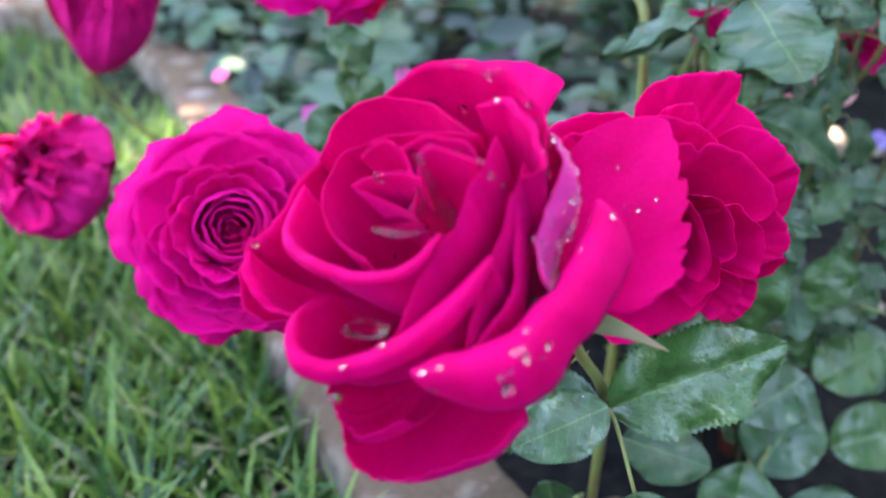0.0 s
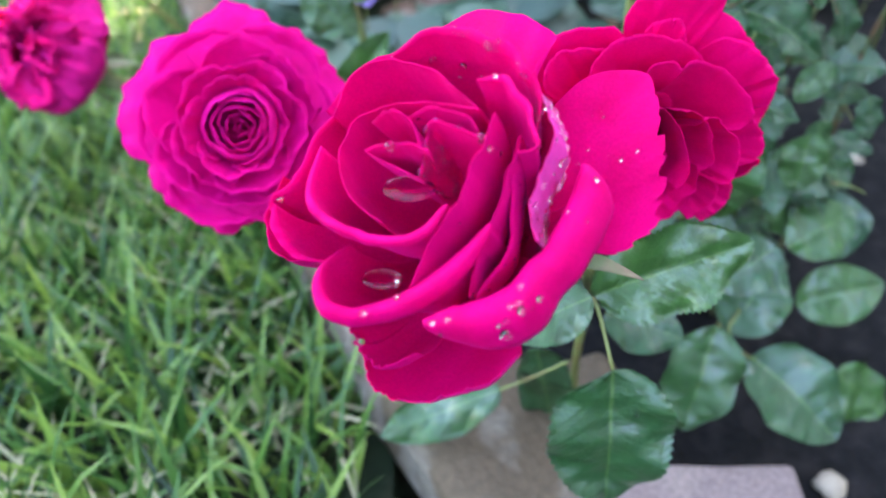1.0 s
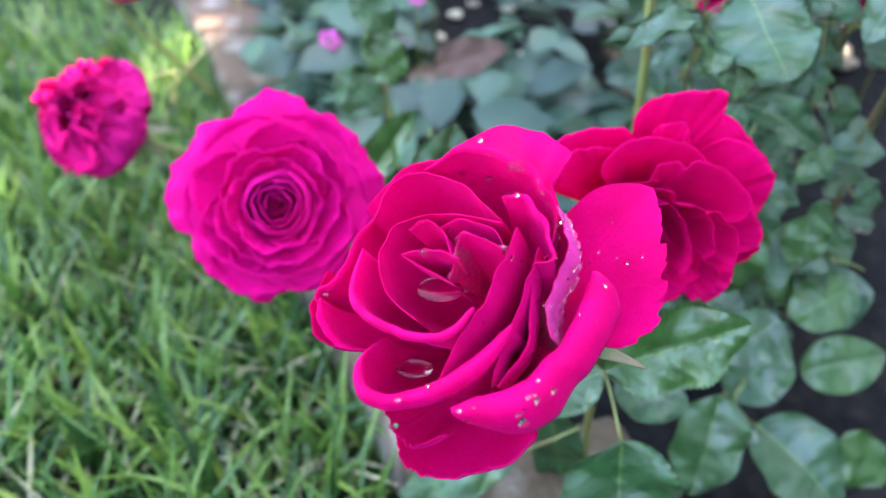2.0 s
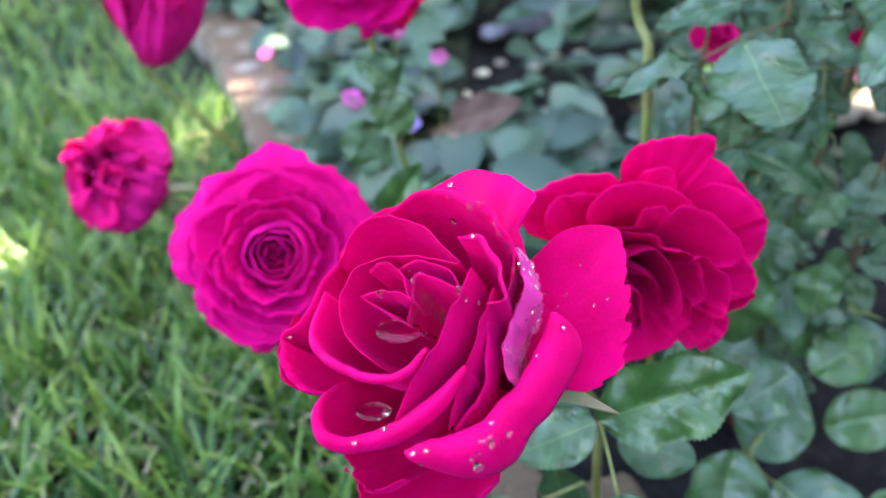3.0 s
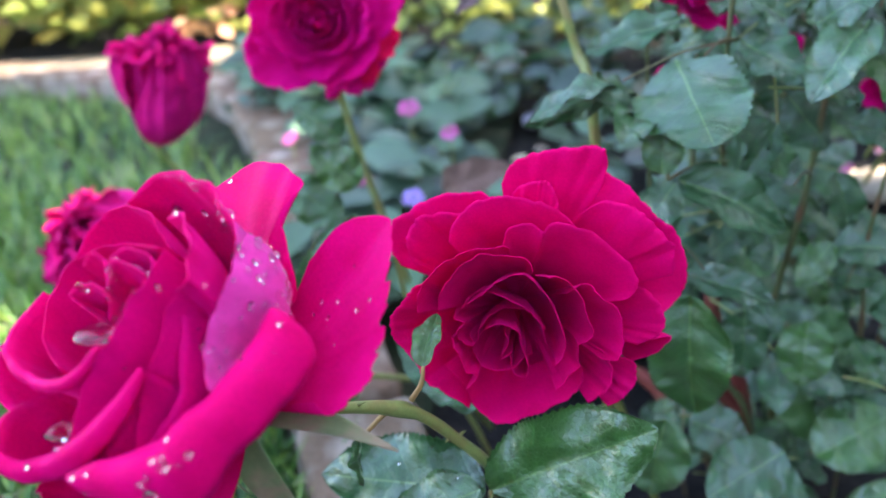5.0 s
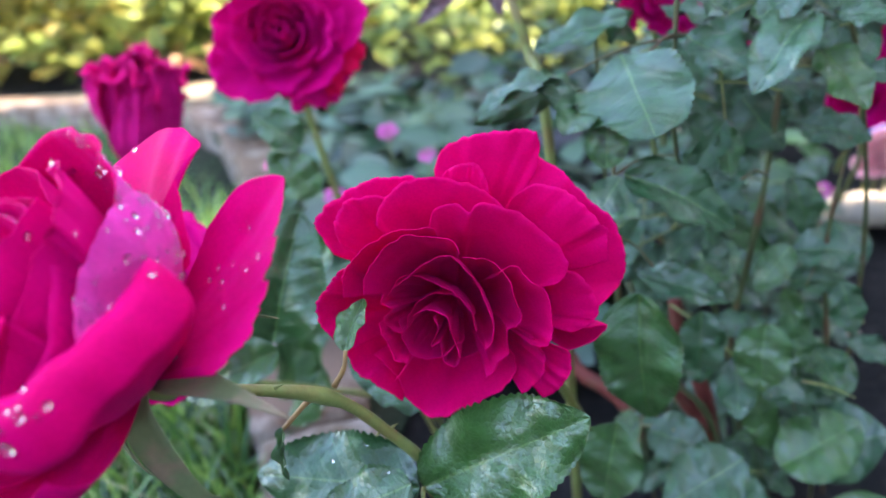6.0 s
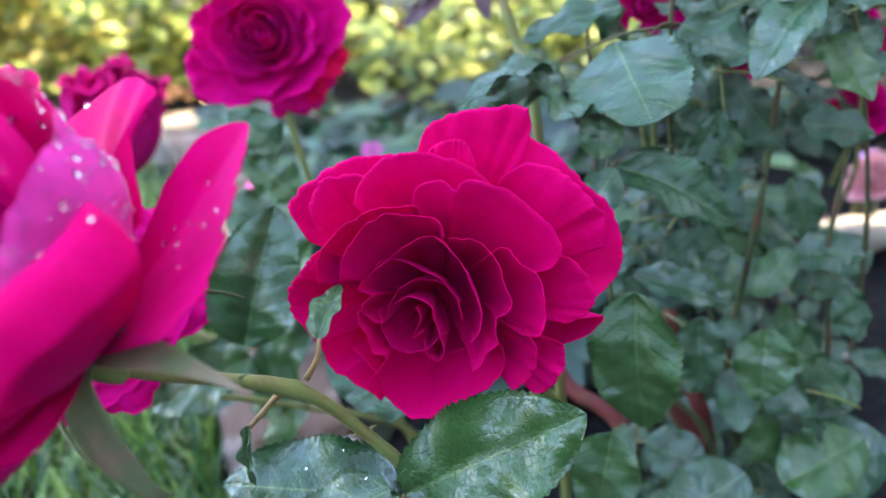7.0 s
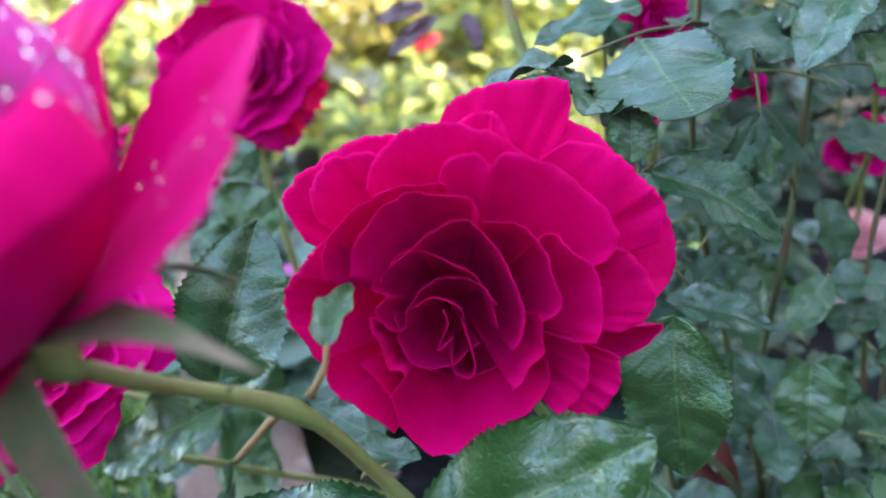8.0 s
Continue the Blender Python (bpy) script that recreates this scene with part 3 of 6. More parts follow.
def sheet_ground(name, x0, x1, y0, y1, nx, ny, mat, height, label, category):
    verts = [(x0 + (x1 - x0) * i / nx, y0 + (y1 - y0) * j / ny, height(x0 + (x1 - x0) * i / nx, y0 + (y1 - y0) * j / ny)) for j in range(ny + 1) for i in range(nx + 1)]
    faces = [(j * (nx + 1) + i, j * (nx + 1) + i + 1, (j + 1) * (nx + 1) + i + 1, (j + 1) * (nx + 1) + i) for j in range(ny) for i in range(nx)]
    return tagged(mesh_object(name, verts, faces, [mat]), label, category, kind="structure")


ground = sheet_ground("ground", -400, 400, -400, 400, 8, 8, TURF, lambda x, y: -0.10, "wide turf soil reaching to the horizon under the garden", "ground")


def edge_x(y):
    """x of the border at that y, on its near stretch."""
    best = min(EDGE, key=lambda p: abs(p[1] - y))
    return best[0]


def bed_height(x, y):
    h = 0.012 * noise.noise((x * 9, y * 9, 0)) + 0.008 * noise.noise((x * 30, y * 30, 3))
    return h - 0.035


bed_verts, bed_faces = [], []
BY, BX = 70, 50
for j in range(BY + 1):
    y = 0.15 + 6.2 * (j / BY) ** 1.5
    x0 = edge_x(y) if y > 0.40 else 0.03
    for i in range(BX + 1):
        x = x0 + (2.3 - x0) * (i / BX) ** 1.4
        bed_verts.append((x, y, bed_height(x, y)))
for j in range(BY):
    for i in range(BX):
        bed_faces.append((j * (BX + 1) + i, j * (BX + 1) + i + 1, (j + 1) * (BX + 1) + i + 1, (j + 1) * (BX + 1) + i))
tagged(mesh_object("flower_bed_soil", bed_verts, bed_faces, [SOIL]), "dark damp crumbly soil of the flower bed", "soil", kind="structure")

lawn_ground = sheet_ground("lawn_ground", -4.0, -0.03, -0.6, 2.2, 40, 30, TURF, lambda x, y: -0.012 + 0.006 * noise.noise((x * 4, y * 4, 1)) - 0.1 * max(0, -0.1 - y) / 0.5 - 0.1 * max(0, -3.2 - x) / 0.8, "mossy turf under the lawn's grass", "ground")

def wall_block(y0, y1, low, top):
    v = [(2.4, y0, low), (2.7, y0, low), (2.7, y1, low), (2.4, y1, low), (2.4, y0, top), (2.7, y0, top), (2.7, y1, top), (2.4, y1, top)]
    return v, [(0, 3, 2, 1), (4, 5, 6, 7), (0, 1, 5, 4), (1, 2, 6, 5), (2, 3, 7, 6), (3, 0, 4, 7)]


# Unseen wall added to shade the bed; gaps in it let sun patches through.
_v, _f = [], []
for y0, y1, low, top in ((-4, 1.18, 0, 5.0), (1.18, 1.36, 0, 3.34), (1.36, 1.56, 0, 3.62), (1.56, 1.80, 0, 2.0), (1.56, 1.80, 2.8, 3.18), (1.56, 1.80, 3.70, 5.0), (1.80, 2.7, 0, 5.0)):
    v, f = wall_block(y0, y1, low - 0.1, top)
    _f += [tuple(len(_v) + k for k in q) for q in f]
    _v += v
tagged(mesh_object("wall_east", _v, _f, [WALL], smooth=False), "added unseen wall that shades the bed, with gaps for sun patches", "wall", kind="structure")
# Unseen low wall added behind the camera, only to cut skylight near the horizon.
_v = [(x, y, z) for z in (-0.1, 1.1) for x, y in ((-5, -2.5), (2.4, -2.5), (2.4, -2.2), (-5, -2.2))]
tagged(mesh_object("wall_south", _v, [(0, 3, 2, 1), (4, 5, 6, 7), (0, 1, 5, 4), (1, 2, 6, 5), (2, 3, 7, 6), (3, 0, 4, 7)], [WALL], smooth=False), "added unseen low wall behind the camera that blocks low skylight", "wall", kind="structure")


# ---- edging ----
def block(name, length, width, height, bevel, seed, mat, parent):
    """A worn block with rounded, uneven edges; its top at z = height."""
    bm = bmesh.new()
    bmesh.ops.create_cube(bm, size=1)
    bmesh.ops.scale(bm, vec=(length, width, height), verts=bm.verts)
    bmesh.ops.bevel(bm, geom=bm.edges[:], offset=bevel, segments=3, profile=0.6, affect="EDGES")
    bmesh.ops.subdivide_edges(bm, edges=[e for e in bm.edges if e.calc_length() > 0.03], cuts=4, use_grid_fill=True)
    for v in bm.verts:
        p = v.co * 22 + Vector((seed * 3.1, seed, 0))
        v.co += v.normal * 0.004 * noise.noise(p) + v.normal * 0.003 * noise.noise(p * 3)
        v.co.z += height / 2
    for f in bm.faces:
        f.smooth = True
    return part(name, bm, mat, parent)


border = tagged(empty("bed_edging"), "weathered tan concrete edging blocks round the flower bed", "edging", kind="structure")
_rnd = random.Random(4)
_lens = [0.0]
for a, b in zip(EDGE, EDGE[1:]):
    _lens.append(_lens[-1] + float(np.linalg.norm(b - a)))
_s = 0.0
while _s < _lens[-1] - 0.02:
    le = _rnd.uniform(0.18, 0.24)
    mid = _s + le / 2
    k = min(range(len(_lens)), key=lambda q: abs(_lens[q] - mid))
    d = EDGE[min(k + 2, len(EDGE) - 1)] - EDGE[max(k - 2, 0)]
    b = block("block", le - 0.008, 0.115, 0.075, 0.016, _s * 7, STONE, border)
    b.matrix_basis = pose(EDGE[k][0], EDGE[k][1], -0.02, _rnd.uniform(-3, 3), _rnd.uniform(-2, 2), math.degrees(math.atan2(d[1], d[0])) + _rnd.uniform(-2, 2))
    _s += le
corner_stone = block("corner_stone", 0.13, 0.10, 0.07, 0.018, 3.3, STONE, border)
corner_stone.matrix_basis = pose(0.10, 0.40, -0.03, 4, -3, 20)
pv = block("paver", 0.235, 0.12, 0.06, 0.006, 8, PAVER, border)
pv.matrix_basis = pose(0.14, 0.287, -0.012, 1, 1, -1)


# ---- lawn ----
def blades(name, count, area, seed, mat, length, width, lying=0.0, label="", category="grass"):
    rnd = random.Random(seed)
    verts, faces = [], []
    for _ in range(count):
        x, y = area(rnd)
        le, w = rnd.uniform(*length), rnd.uniform(*width)
        a, tilt = rnd.uniform(0, 6.283), rnd.uniform(0.1, 0.75) + lying
        bend = rnd.uniform(0.2, 1.1)
        dx, dy = math.cos(a), math.sin(a)
        c = np.array((x, y, -0.012))
        o = len(verts)
        n = 5
        tw = rnd.uniform(-0.6, 0.6)
        for k in range(n):
            s = k / (n - 1)
            ww = w * (1 - s ** 2.2) * 0.5 + 0.0001
            sx, sy = -math.sin(a + tw * s), math.cos(a + tw * s)
            verts += [(c[0] - sx * ww, c[1] - sy * ww, c[2]), (c[0], c[1], c[2] - 0.18 * ww), (c[0] + sx * ww, c[1] + sy * ww, c[2])]
            th = tilt + bend * s
            c = c + le / (n - 1) * np.array((math.sin(th) * dx, math.sin(th) * dy, max(math.cos(th), -0.15)))
            c[2] = max(c[2], 0.0)
        for k in range(n - 1):
            q = o + 3 * k
            faces += [(q, q + 1, q + 4, q + 3), (q + 1, q + 2, q + 5, q + 4)]
    return tagged(mesh_object(name, verts, faces, [mat]), label, category, kind="stuff")


def lawn_near(rnd):
    while True:
        y = rnd.uniform(0.2, 1.25)
        x = rnd.uniform(-1.05, -0.06)
        if x < edge_x(max(y, 0.41)) - 0.056:
            return x, y


def lawn_far(rnd):
    while True:
        y, x = rnd.uniform(0.2, 2.1), rnd.uniform(-2.6, -0.4)
        if x < -1.0 or y > 1.2:
            near = [p for p in EDGE[::4] if abs(p[0] - x) < 0.12]
            if near and y < min(p[1] for p in near) - 0.09 and x < -0.4:
                return x, y


blades("lawn_grass", 8800, lawn_near, 1, GRASS, (0.04, 0.12), (0.0036, 0.0088), label="fresh green lawn grass with long soft blades")
blades("far_lawn_grass", 7000, lawn_far, 2, GRASS, (0.05, 0.09), (0.004, 0.007), label="green lawn grass in the dappled sun")
blades("dry_grass", 800, lawn_near, 3, STRAW, (0.06, 0.14), (0.003, 0.0055), 0.6, label="pale dry straws lying in the lawn")


# ---- roses ----
def rose(base, axis, label):
    ob = empty("rose", (0, 0, 0))
    ob.matrix_basis = flower_frame(base, axis)
    calyx(ob)
    return tagged(ob, label, "rose", "roses on the bush")


def part_of(thing, name):
    return next(c for c in thing.children if c.name.split(".")[0] == name)


def thorns(flower, points, n, seed, size=0.004):
    """Curved thorns along a stem."""
    rnd = random.Random(seed)
    inv = flower.matrix_basis.inverted()
    line = spline([inv @ Vector(p) for p in points], 60)
    for k in range(n):
        i = rnd.randrange(8, 50)
        t = Vector(line[i + 1] - line[i]).normalized()
        d = t.orthogonal().normalized()
        d.rotate(Matrix.Rotation(rnd.uniform(0, 6.283), 3, t))
        c = Vector(line[i]) + d * 0.0018
        tube("thorn", [c, c + d * size * 0.5 + t * size * 0.1, c + d * size + t * size * 0.45], 0.0011, 0.0001, STEM, part_of(flower, "stem"), 6, 6, 0)


def stem_of(flower, points, r0=0.0028, r1=0.0045, nodes=()):
    """The stem of a flower, through places in the world, from the flower down."""
    inv = flower.matrix_basis.inverted()
    return tube("stem", [inv @ Vector(p) for p in points], r0, r1, STEM, flower, 24, 9, 0.05, nodes)


front_rose = rose((0.019, 0.239, 0.349), (-0.33, -0.46, 0.82), "half-open magenta red rose full of raindrops, petals rolled outward")
blade(front_rose, [(-10, 69, 34), (11, 74, 37), (30, 66, 41), (41, 55, 40), (33, 44, 37), (35, 30, 29), (34, 22, 22)], k=(0.66, 0.9), roll=24, lip=2, ruffle=1.2, frill=0.9, seed=0)
blade(front_rose, [(-48, 45, 35), (-35, 56, 37), (-14, 63, 35), (-1, 69, 31)], k=(0.9, 0.6), roll=20, lip=4, ruffle=2, frill=0.9, seed=1)
blade(front_rose, [(-10, 44, 63), (5, 48, 65), (20, 42, 65), (32, 33, 62), (37, 23, 57), (35, 13, 52), (27, 2, 46)], k=(1.02, 0.45), roll=60, lip=4, mats=PALE_PETAL, frill=0.9, seed=2)
blade(front_rose, [(22, 25, 70), (31, 21, 71), (37, 9, 71), (39, -0, 70), (32, -0, 67)], k=(0.95, 0.45), roll=60, lip=3, frill=0.9, seed=3)
blade(front_rose, [(34, 6, 66), (31, -3, 66), (24, -16, 61), (16, -27, 54), (11, -37, 46)], k=(1.0, 0.4), roll=25, lip=2, frill=0.9, seed=4)
blade(front_rose, [(-32, 27, 60), (-23, 40, 62), (-8, 42, 63), (9, 31, 64), (21, 18, 65)], k=(1.0, 0.4), roll=25, lip=3, frill=0.9, seed=5)
blade(front_rose, [(23, 15, 70), (2, 22, 69), (-17, 22, 68), (-26, 8, 66), (-22, -6, 65), (-11, -16, 65)], k=(1.05, 0.35), roll=10, lip=2, frill=0.9, seed=6)
blade(front_rose, [(-29, 37, 52), (-39, 22, 55), (-47, 5, 55), (-56, 1, 54), (-51, -11, 47)], k=(1.05, 0.4), roll=45, lip=4, frill=0.9, seed=7)
blade(front_rose, [(-52, -2, 60), (-51, -9, 57), (-45, -18, 50), (-35, -20, 46)], k=(1.05, 0.35), roll=60, lip=4, frill=0.9, seed=8)
blade(front_rose, [(-33, 14, 65), (-34, -5, 69), (-27, -13, 69), (-13, -20, 68), (1, -22, 69), (12, -15, 71)], k=(1.05, 0.35), roll=0, lip=3, flap=(3, 3), seed=9)
blade(front_rose, [(28, 12, 72), (23, -1, 72), (14, -16, 70), (3, -27, 64), (-5, -36, 57)], k=(1.05, 0.4), roll=10, lip=2, frill=0.9, seed=10)
blade(front_rose, [(23, -20, 64), (9, -29, 60), (-5, -36, 57), (-21, -40, 56), (-31, -38, 60), (-33, -28, 61), (-29, -21, 58), (-27, -17, 53)], k=(1.1, 0.3), roll=0, lip=5, flap=(6, 6), seed=11)
blade(front_rose, [(49, 2, 48), (45, -8, 48), (35, -26, 51), (25, -37, 53), (12, -42, 56), (-0, -46, 58)], k=(1.1, 0.3), roll=0, lip=9, ruffle=1, flap=(11, 17), seed=12)
blade(front_rose, [(-28, -46, 40), (-28, -57, 34), (-23, -64, 31), (-8, -66, 31), (10, -63, 32), (23, -53, 34)], k=(1.0, 0.3), roll=20, lip=4, ruffle=0.8, notch=0.02, frill=0.9, seed=13)
blade(front_rose, [(-38, -27, 50), (-31, -41, 45), (-28, -51, 41), (-22, -55, 38), (-9, -51, 38)], k=(1.0, 0.3), roll=10, lip=3, ruffle=0.8, notch=0.03, frill=0.9, seed=14)
blade(front_rose, [(-55, 13, 50), (-61, 2, 46), (-63, -8, 42), (-59, -14, 38), (-49, -14, 36)], k=(1.0, 0.35), roll=25, lip=4, frill=0.9, seed=15)
blade(front_rose, [(34, 38, 20), (49, 45, 26), (68, 43, 28), (71, 34, 27), (73, 17, 26), (72, 1, 24), (66, -13, 21), (53, -18, 17), (42, -11, 13)], k=(0.62, 0.5), roll=12, lip=4, ruffle=1.2, notch=0.06, nu=131, teeth=20, nv=30, seed=16)
blade(front_rose, [(33, 31, 49), (40, 21, 56), (43, 8, 60), (37, -4, 57), (33, -13, 52), (33, -21, 48)], k=(1.2, 0.4), roll=8, lip=2, mats=PALE_PETAL, frill=0.9, seed=17)
blade(front_rose, [(32, 1, 66), (28, -13, 56), (24, -25, 50), (13, -37, 46)], k=(1.05, 0.35), roll=0, lip=2, frill=0.9, seed=18)
blade(front_rose, [(18, -20, 58), (8, -31, 52), (-2, -38, 48), (-17, -35, 47)], k=(1.05, 0.3), roll=0, lip=2, frill=0.9, seed=19)
blade(front_rose, [(-0, -1, 62), (4, 5, 68), (8, 11, 74), (15, 9, 73), (23, 5, 71)], k=(0.8, 0.5), roll=0, lip=2, foot=(6, 2, 25), mats=PALE_PETAL, frill=0.9, seed=20)
blade(front_rose, [(-17, 9, 67), (-5, 8, 71), (7, 3, 72)], k=(0.7, 0.6), roll=0, lip=2, foot=(0, 4, 30), frill=0.9, seed=21)
blade(front_rose, [(-16, 8, 67), (-8, 3, 66), (2, -3, 64)], k=(0.8, 0.5), roll=15, lip=2, foot=(2, 0, 30), frill=0.9, seed=22)
blade(front_rose, [(-14, 18, 68), (-6, 19, 72), (0, 15, 71), (3, 5, 68)], k=(0.8, 0.5), roll=0, lip=2, foot=(3, 6, 30), frill=0.9, seed=23)
blade(front_rose, [(-1, 17, 69), (8, 18, 70), (19, 13, 70), (23, 5, 69)], k=(0.9, 0.5), roll=0, lip=2, foot=(6, 6, 30), frill=0.9, seed=24)
sepals(front_rose, [(-18, 0.057, 0.09, 0.009), (-82, 0.048, 1.2, 0), (58, 0.042, 0.5, 0), (140, 0.036, 0.8, 0), (-140, 0.036, 0.9, 0)])
stem_of(front_rose, [(0.020, 0.244, 0.341), (0.028, 0.262, 0.328), (0.056, 0.302, 0.299), (0.073, 0.325, 0.266), (0.092, 0.345, 0.22), (0.105, 0.40, 0.10), (0.12, 0.44, -0.05)], 0.0023, 0.0032, (0.33,))

thorns(front_rose, [(0.020, 0.244, 0.341), (0.028, 0.262, 0.328), (0.056, 0.302, 0.299), (0.073, 0.325, 0.266), (0.092, 0.345, 0.22)], 4, 3)

right_rose = rose((0.100, 0.399, 0.296), (0.08, -0.94, 0.33), "fully open magenta red rose with ruffled crimson petals")
blade(right_rose, [(-7, 64, 42), (-1, 74, 48), (13, 78, 50), (29, 79, 50), (40, 77, 49), (40, 63, 44)], k=(0.68, 0.83), roll=44, lip=3.0, ruffle=0.8, notch=0.014, frill=1.3, mats=CRIMSON, seed=25)
blade(right_rose, [(38, 71, 36), (52, 59, 40), (66, 44, 38), (75, 34, 32), (79, 12, 27), (68, -2, 28)], k=(0.68, 0.83), roll=44, lip=3.0, ruffle=0.8, notch=0.014, frill=1.3, mats=CRIMSON, seed=26)
blade(right_rose, [(28, 50, 53), (40, 55, 56), (55, 48, 58), (65, 39, 57), (69, 32, 54), (70, 21, 48)], k=(0.68, 0.83), roll=44, lip=3.0, ruffle=0.8, notch=0.014, frill=1.3, mats=CRIMSON, seed=27)
blade(right_rose, [(-56, 26, 40), (-62, 40, 44), (-50, 52, 50), (-33, 59, 54), (-17, 60, 55), (-9, 55, 55)], k=(0.68, 0.83), roll=44, lip=3.0, ruffle=0.8, notch=0.014, frill=1.3, mats=CRIMSON, seed=28)
blade(right_rose, [(-47, 30, 58), (-49, 39, 61), (-44, 49, 64), (-36, 52, 65), (-22, 51, 65), (-17, 48, 62)], k=(0.68, 0.83), roll=44, lip=3.0, ruffle=0.8, notch=0.014, frill=1.3, mats=CRIMSON, seed=29)
blade(right_rose, [(-30, 40, 68), (-27, 48, 70), (-15, 57, 73), (-2, 59, 74), (10, 55, 73), (21, 50, 70), (29, 40, 66)], k=(0.68, 0.83), roll=44, lip=3.0, ruffle=0.8, notch=0.014, frill=1.3, mats=CRIMSON, seed=30)
blade(right_rose, [(-2, 60, 60), (7, 65, 63), (15, 62, 62), (19, 53, 59)], k=(0.68, 0.83), roll=44, lip=3.0, ruffle=0.8, notch=0.014, frill=1.3, mats=CRIMSON, seed=31)
blade(right_rose, [(-6, 39, 75), (-3, 46, 78), (6, 48, 79), (11, 44, 78), (16, 48, 78), (28, 45, 77), (41, 35, 75), (50, 23, 71), (50, 17, 69), (46, 13, 67)], k=(0.68, 0.83), roll=44, lip=3.0, ruffle=0.8, notch=0.014, frill=1.3, mats=CRIMSON, seed=32)
blade(right_rose, [(45, 15, 60), (53, 18, 63), (61, 11, 62), (63, -1, 59), (62, -5, 57), (53, -10, 53)], k=(0.68, 0.83), roll=44, lip=3.0, ruffle=0.8, notch=0.014, frill=1.3, mats=CRIMSON, seed=33)
blade(right_rose, [(48, -4, 48), (58, -8, 51), (70, -8, 48), (61, -16, 47), (51, -20, 46)], k=(0.95, 0.5), roll=15, lip=2, ruffle=1, frill=1.3, mats=CRIMSON, seed=34)
blade(right_rose, [(21, 18, 77), (28, 22, 79), (35, 18, 79), (43, 7, 77), (44, -6, 75), (43, -12, 74), (36, -12, 72)], k=(0.82, 0.66), roll=28, lip=2, ruffle=1.0, notch=0.012, foot=(-2, 2, 16), frill=1.3, mats=CRIMSON, seed=35)
blade(right_rose, [(36, -9, 66), (40, -19, 64), (38, -29, 59), (31, -37, 55)], k=(0.74, 0.77), roll=40, lip=2.6, ruffle=0.8, notch=0.014, frill=1.3, mats=CRIMSON, seed=36)
blade(right_rose, [(44, -14, 57), (52, -20, 56), (49, -32, 52), (40, -40, 50)], k=(0.68, 0.83), roll=44, lip=3.0, ruffle=0.8, notch=0.014, frill=1.3, mats=CRIMSON, seed=37)
blade(right_rose, [(-34, -17, 62), (-26, -27, 57), (-20, -42, 48), (-9, -50, 44), (5, -44, 48), (16, -37, 52), (27, -28, 57), (28, -18, 62)], k=(0.74, 0.77), roll=40, lip=2.6, ruffle=0.8, notch=0.014, frill=1.3, mats=CRIMSON, seed=38)
blade(right_rose, [(-58, 0, 56), (-50, -14, 56), (-43, -27, 52), (-36, -32, 50), (-25, -43, 45)], k=(0.74, 0.77), roll=40, lip=2.6, ruffle=0.8, notch=0.014, frill=1.3, mats=CRIMSON, seed=39)
blade(right_rose, [(-47, -16, 62), (-56, -1, 68), (-52, 10, 73), (-46, 19, 75), (-40, 24, 76)], k=(0.68, 0.83), roll=44, lip=3.0, ruffle=0.8, notch=0.014, frill=1.3, mats=CRIMSON, seed=40)
blade(right_rose, [(-44, 10, 76), (-43, 17, 78), (-38, 27, 80), (-23, 37, 82), (-11, 40, 82), (-3, 39, 80)], k=(0.82, 0.66), roll=28, lip=2, ruffle=1.0, notch=0.012, foot=(-2, 2, 16), frill=1.3, mats=CRIMSON, seed=41)
blade(right_rose, [(-35, 11, 77), (-32, 22, 80), (-26, 30, 82), (-16, 37, 83), (-5, 36, 82), (4, 34, 82), (7, 28, 80)], k=(0.82, 0.66), roll=28, lip=2, ruffle=1.0, notch=0.012, foot=(-2, 2, 16), frill=1.3, mats=CRIMSON, seed=42)
blade(right_rose, [(-22, 14, 77), (-13, 21, 80), (-2, 27, 82), (7, 25, 82), (14, 15, 80), (19, 2, 78), (20, -9, 76), (16, -14, 75)], k=(1.0, 0.4), roll=16, lip=2, ruffle=1.0, notch=0.012, foot=(-2, 2, 16), frill=1.3, mats=CRIMSON, seed=43)
blade(right_rose, [(-26, 9, 70), (-23, 15, 73), (-16, 19, 74), (-5, 16, 74), (4, 11, 73), (12, 1, 70)], k=(1.0, 0.4), roll=16, lip=2, ruffle=1.0, notch=0.012, foot=(-2, 2, 16), frill=1.3, mats=CRIMSON, seed=44)
blade(right_rose, [(8, 27, 81), (16, 27, 82), (25, 20, 80), (31, 7, 78), (31, -2, 76), (26, -5, 75)], k=(0.9, 0.54), roll=20, lip=2, ruffle=1.0, notch=0.012, foot=(-2, 2, 16), frill=1.3, mats=CRIMSON, seed=45)
blade(right_rose, [(25, -2, 75), (26, -10, 75), (23, -20, 72), (16, -27, 69)], k=(0.9, 0.54), roll=20, lip=2, ruffle=1.0, notch=0.012, foot=(-2, 2, 16), frill=1.3, mats=CRIMSON, seed=46)
blade(right_rose, [(-27, 11, 71), (-29, 7, 72), (-24, 5, 72), (-29, 0, 71), (-25, -5, 69), (-20, -7, 67)], k=(0.9, 0.54), roll=20, lip=2, ruffle=1.0, notch=0.012, foot=(-2, 2, 16), frill=1.3, mats=CRIMSON, seed=47)
blade(right_rose, [(-30, -2, 71), (-28, -9, 70), (-25, -17, 68), (-19, -21, 67), (-25, -29, 63)], k=(0.9, 0.54), roll=20, lip=2, ruffle=1.0, notch=0.012, foot=(-2, 2, 16), frill=1.3, mats=CRIMSON, seed=48)
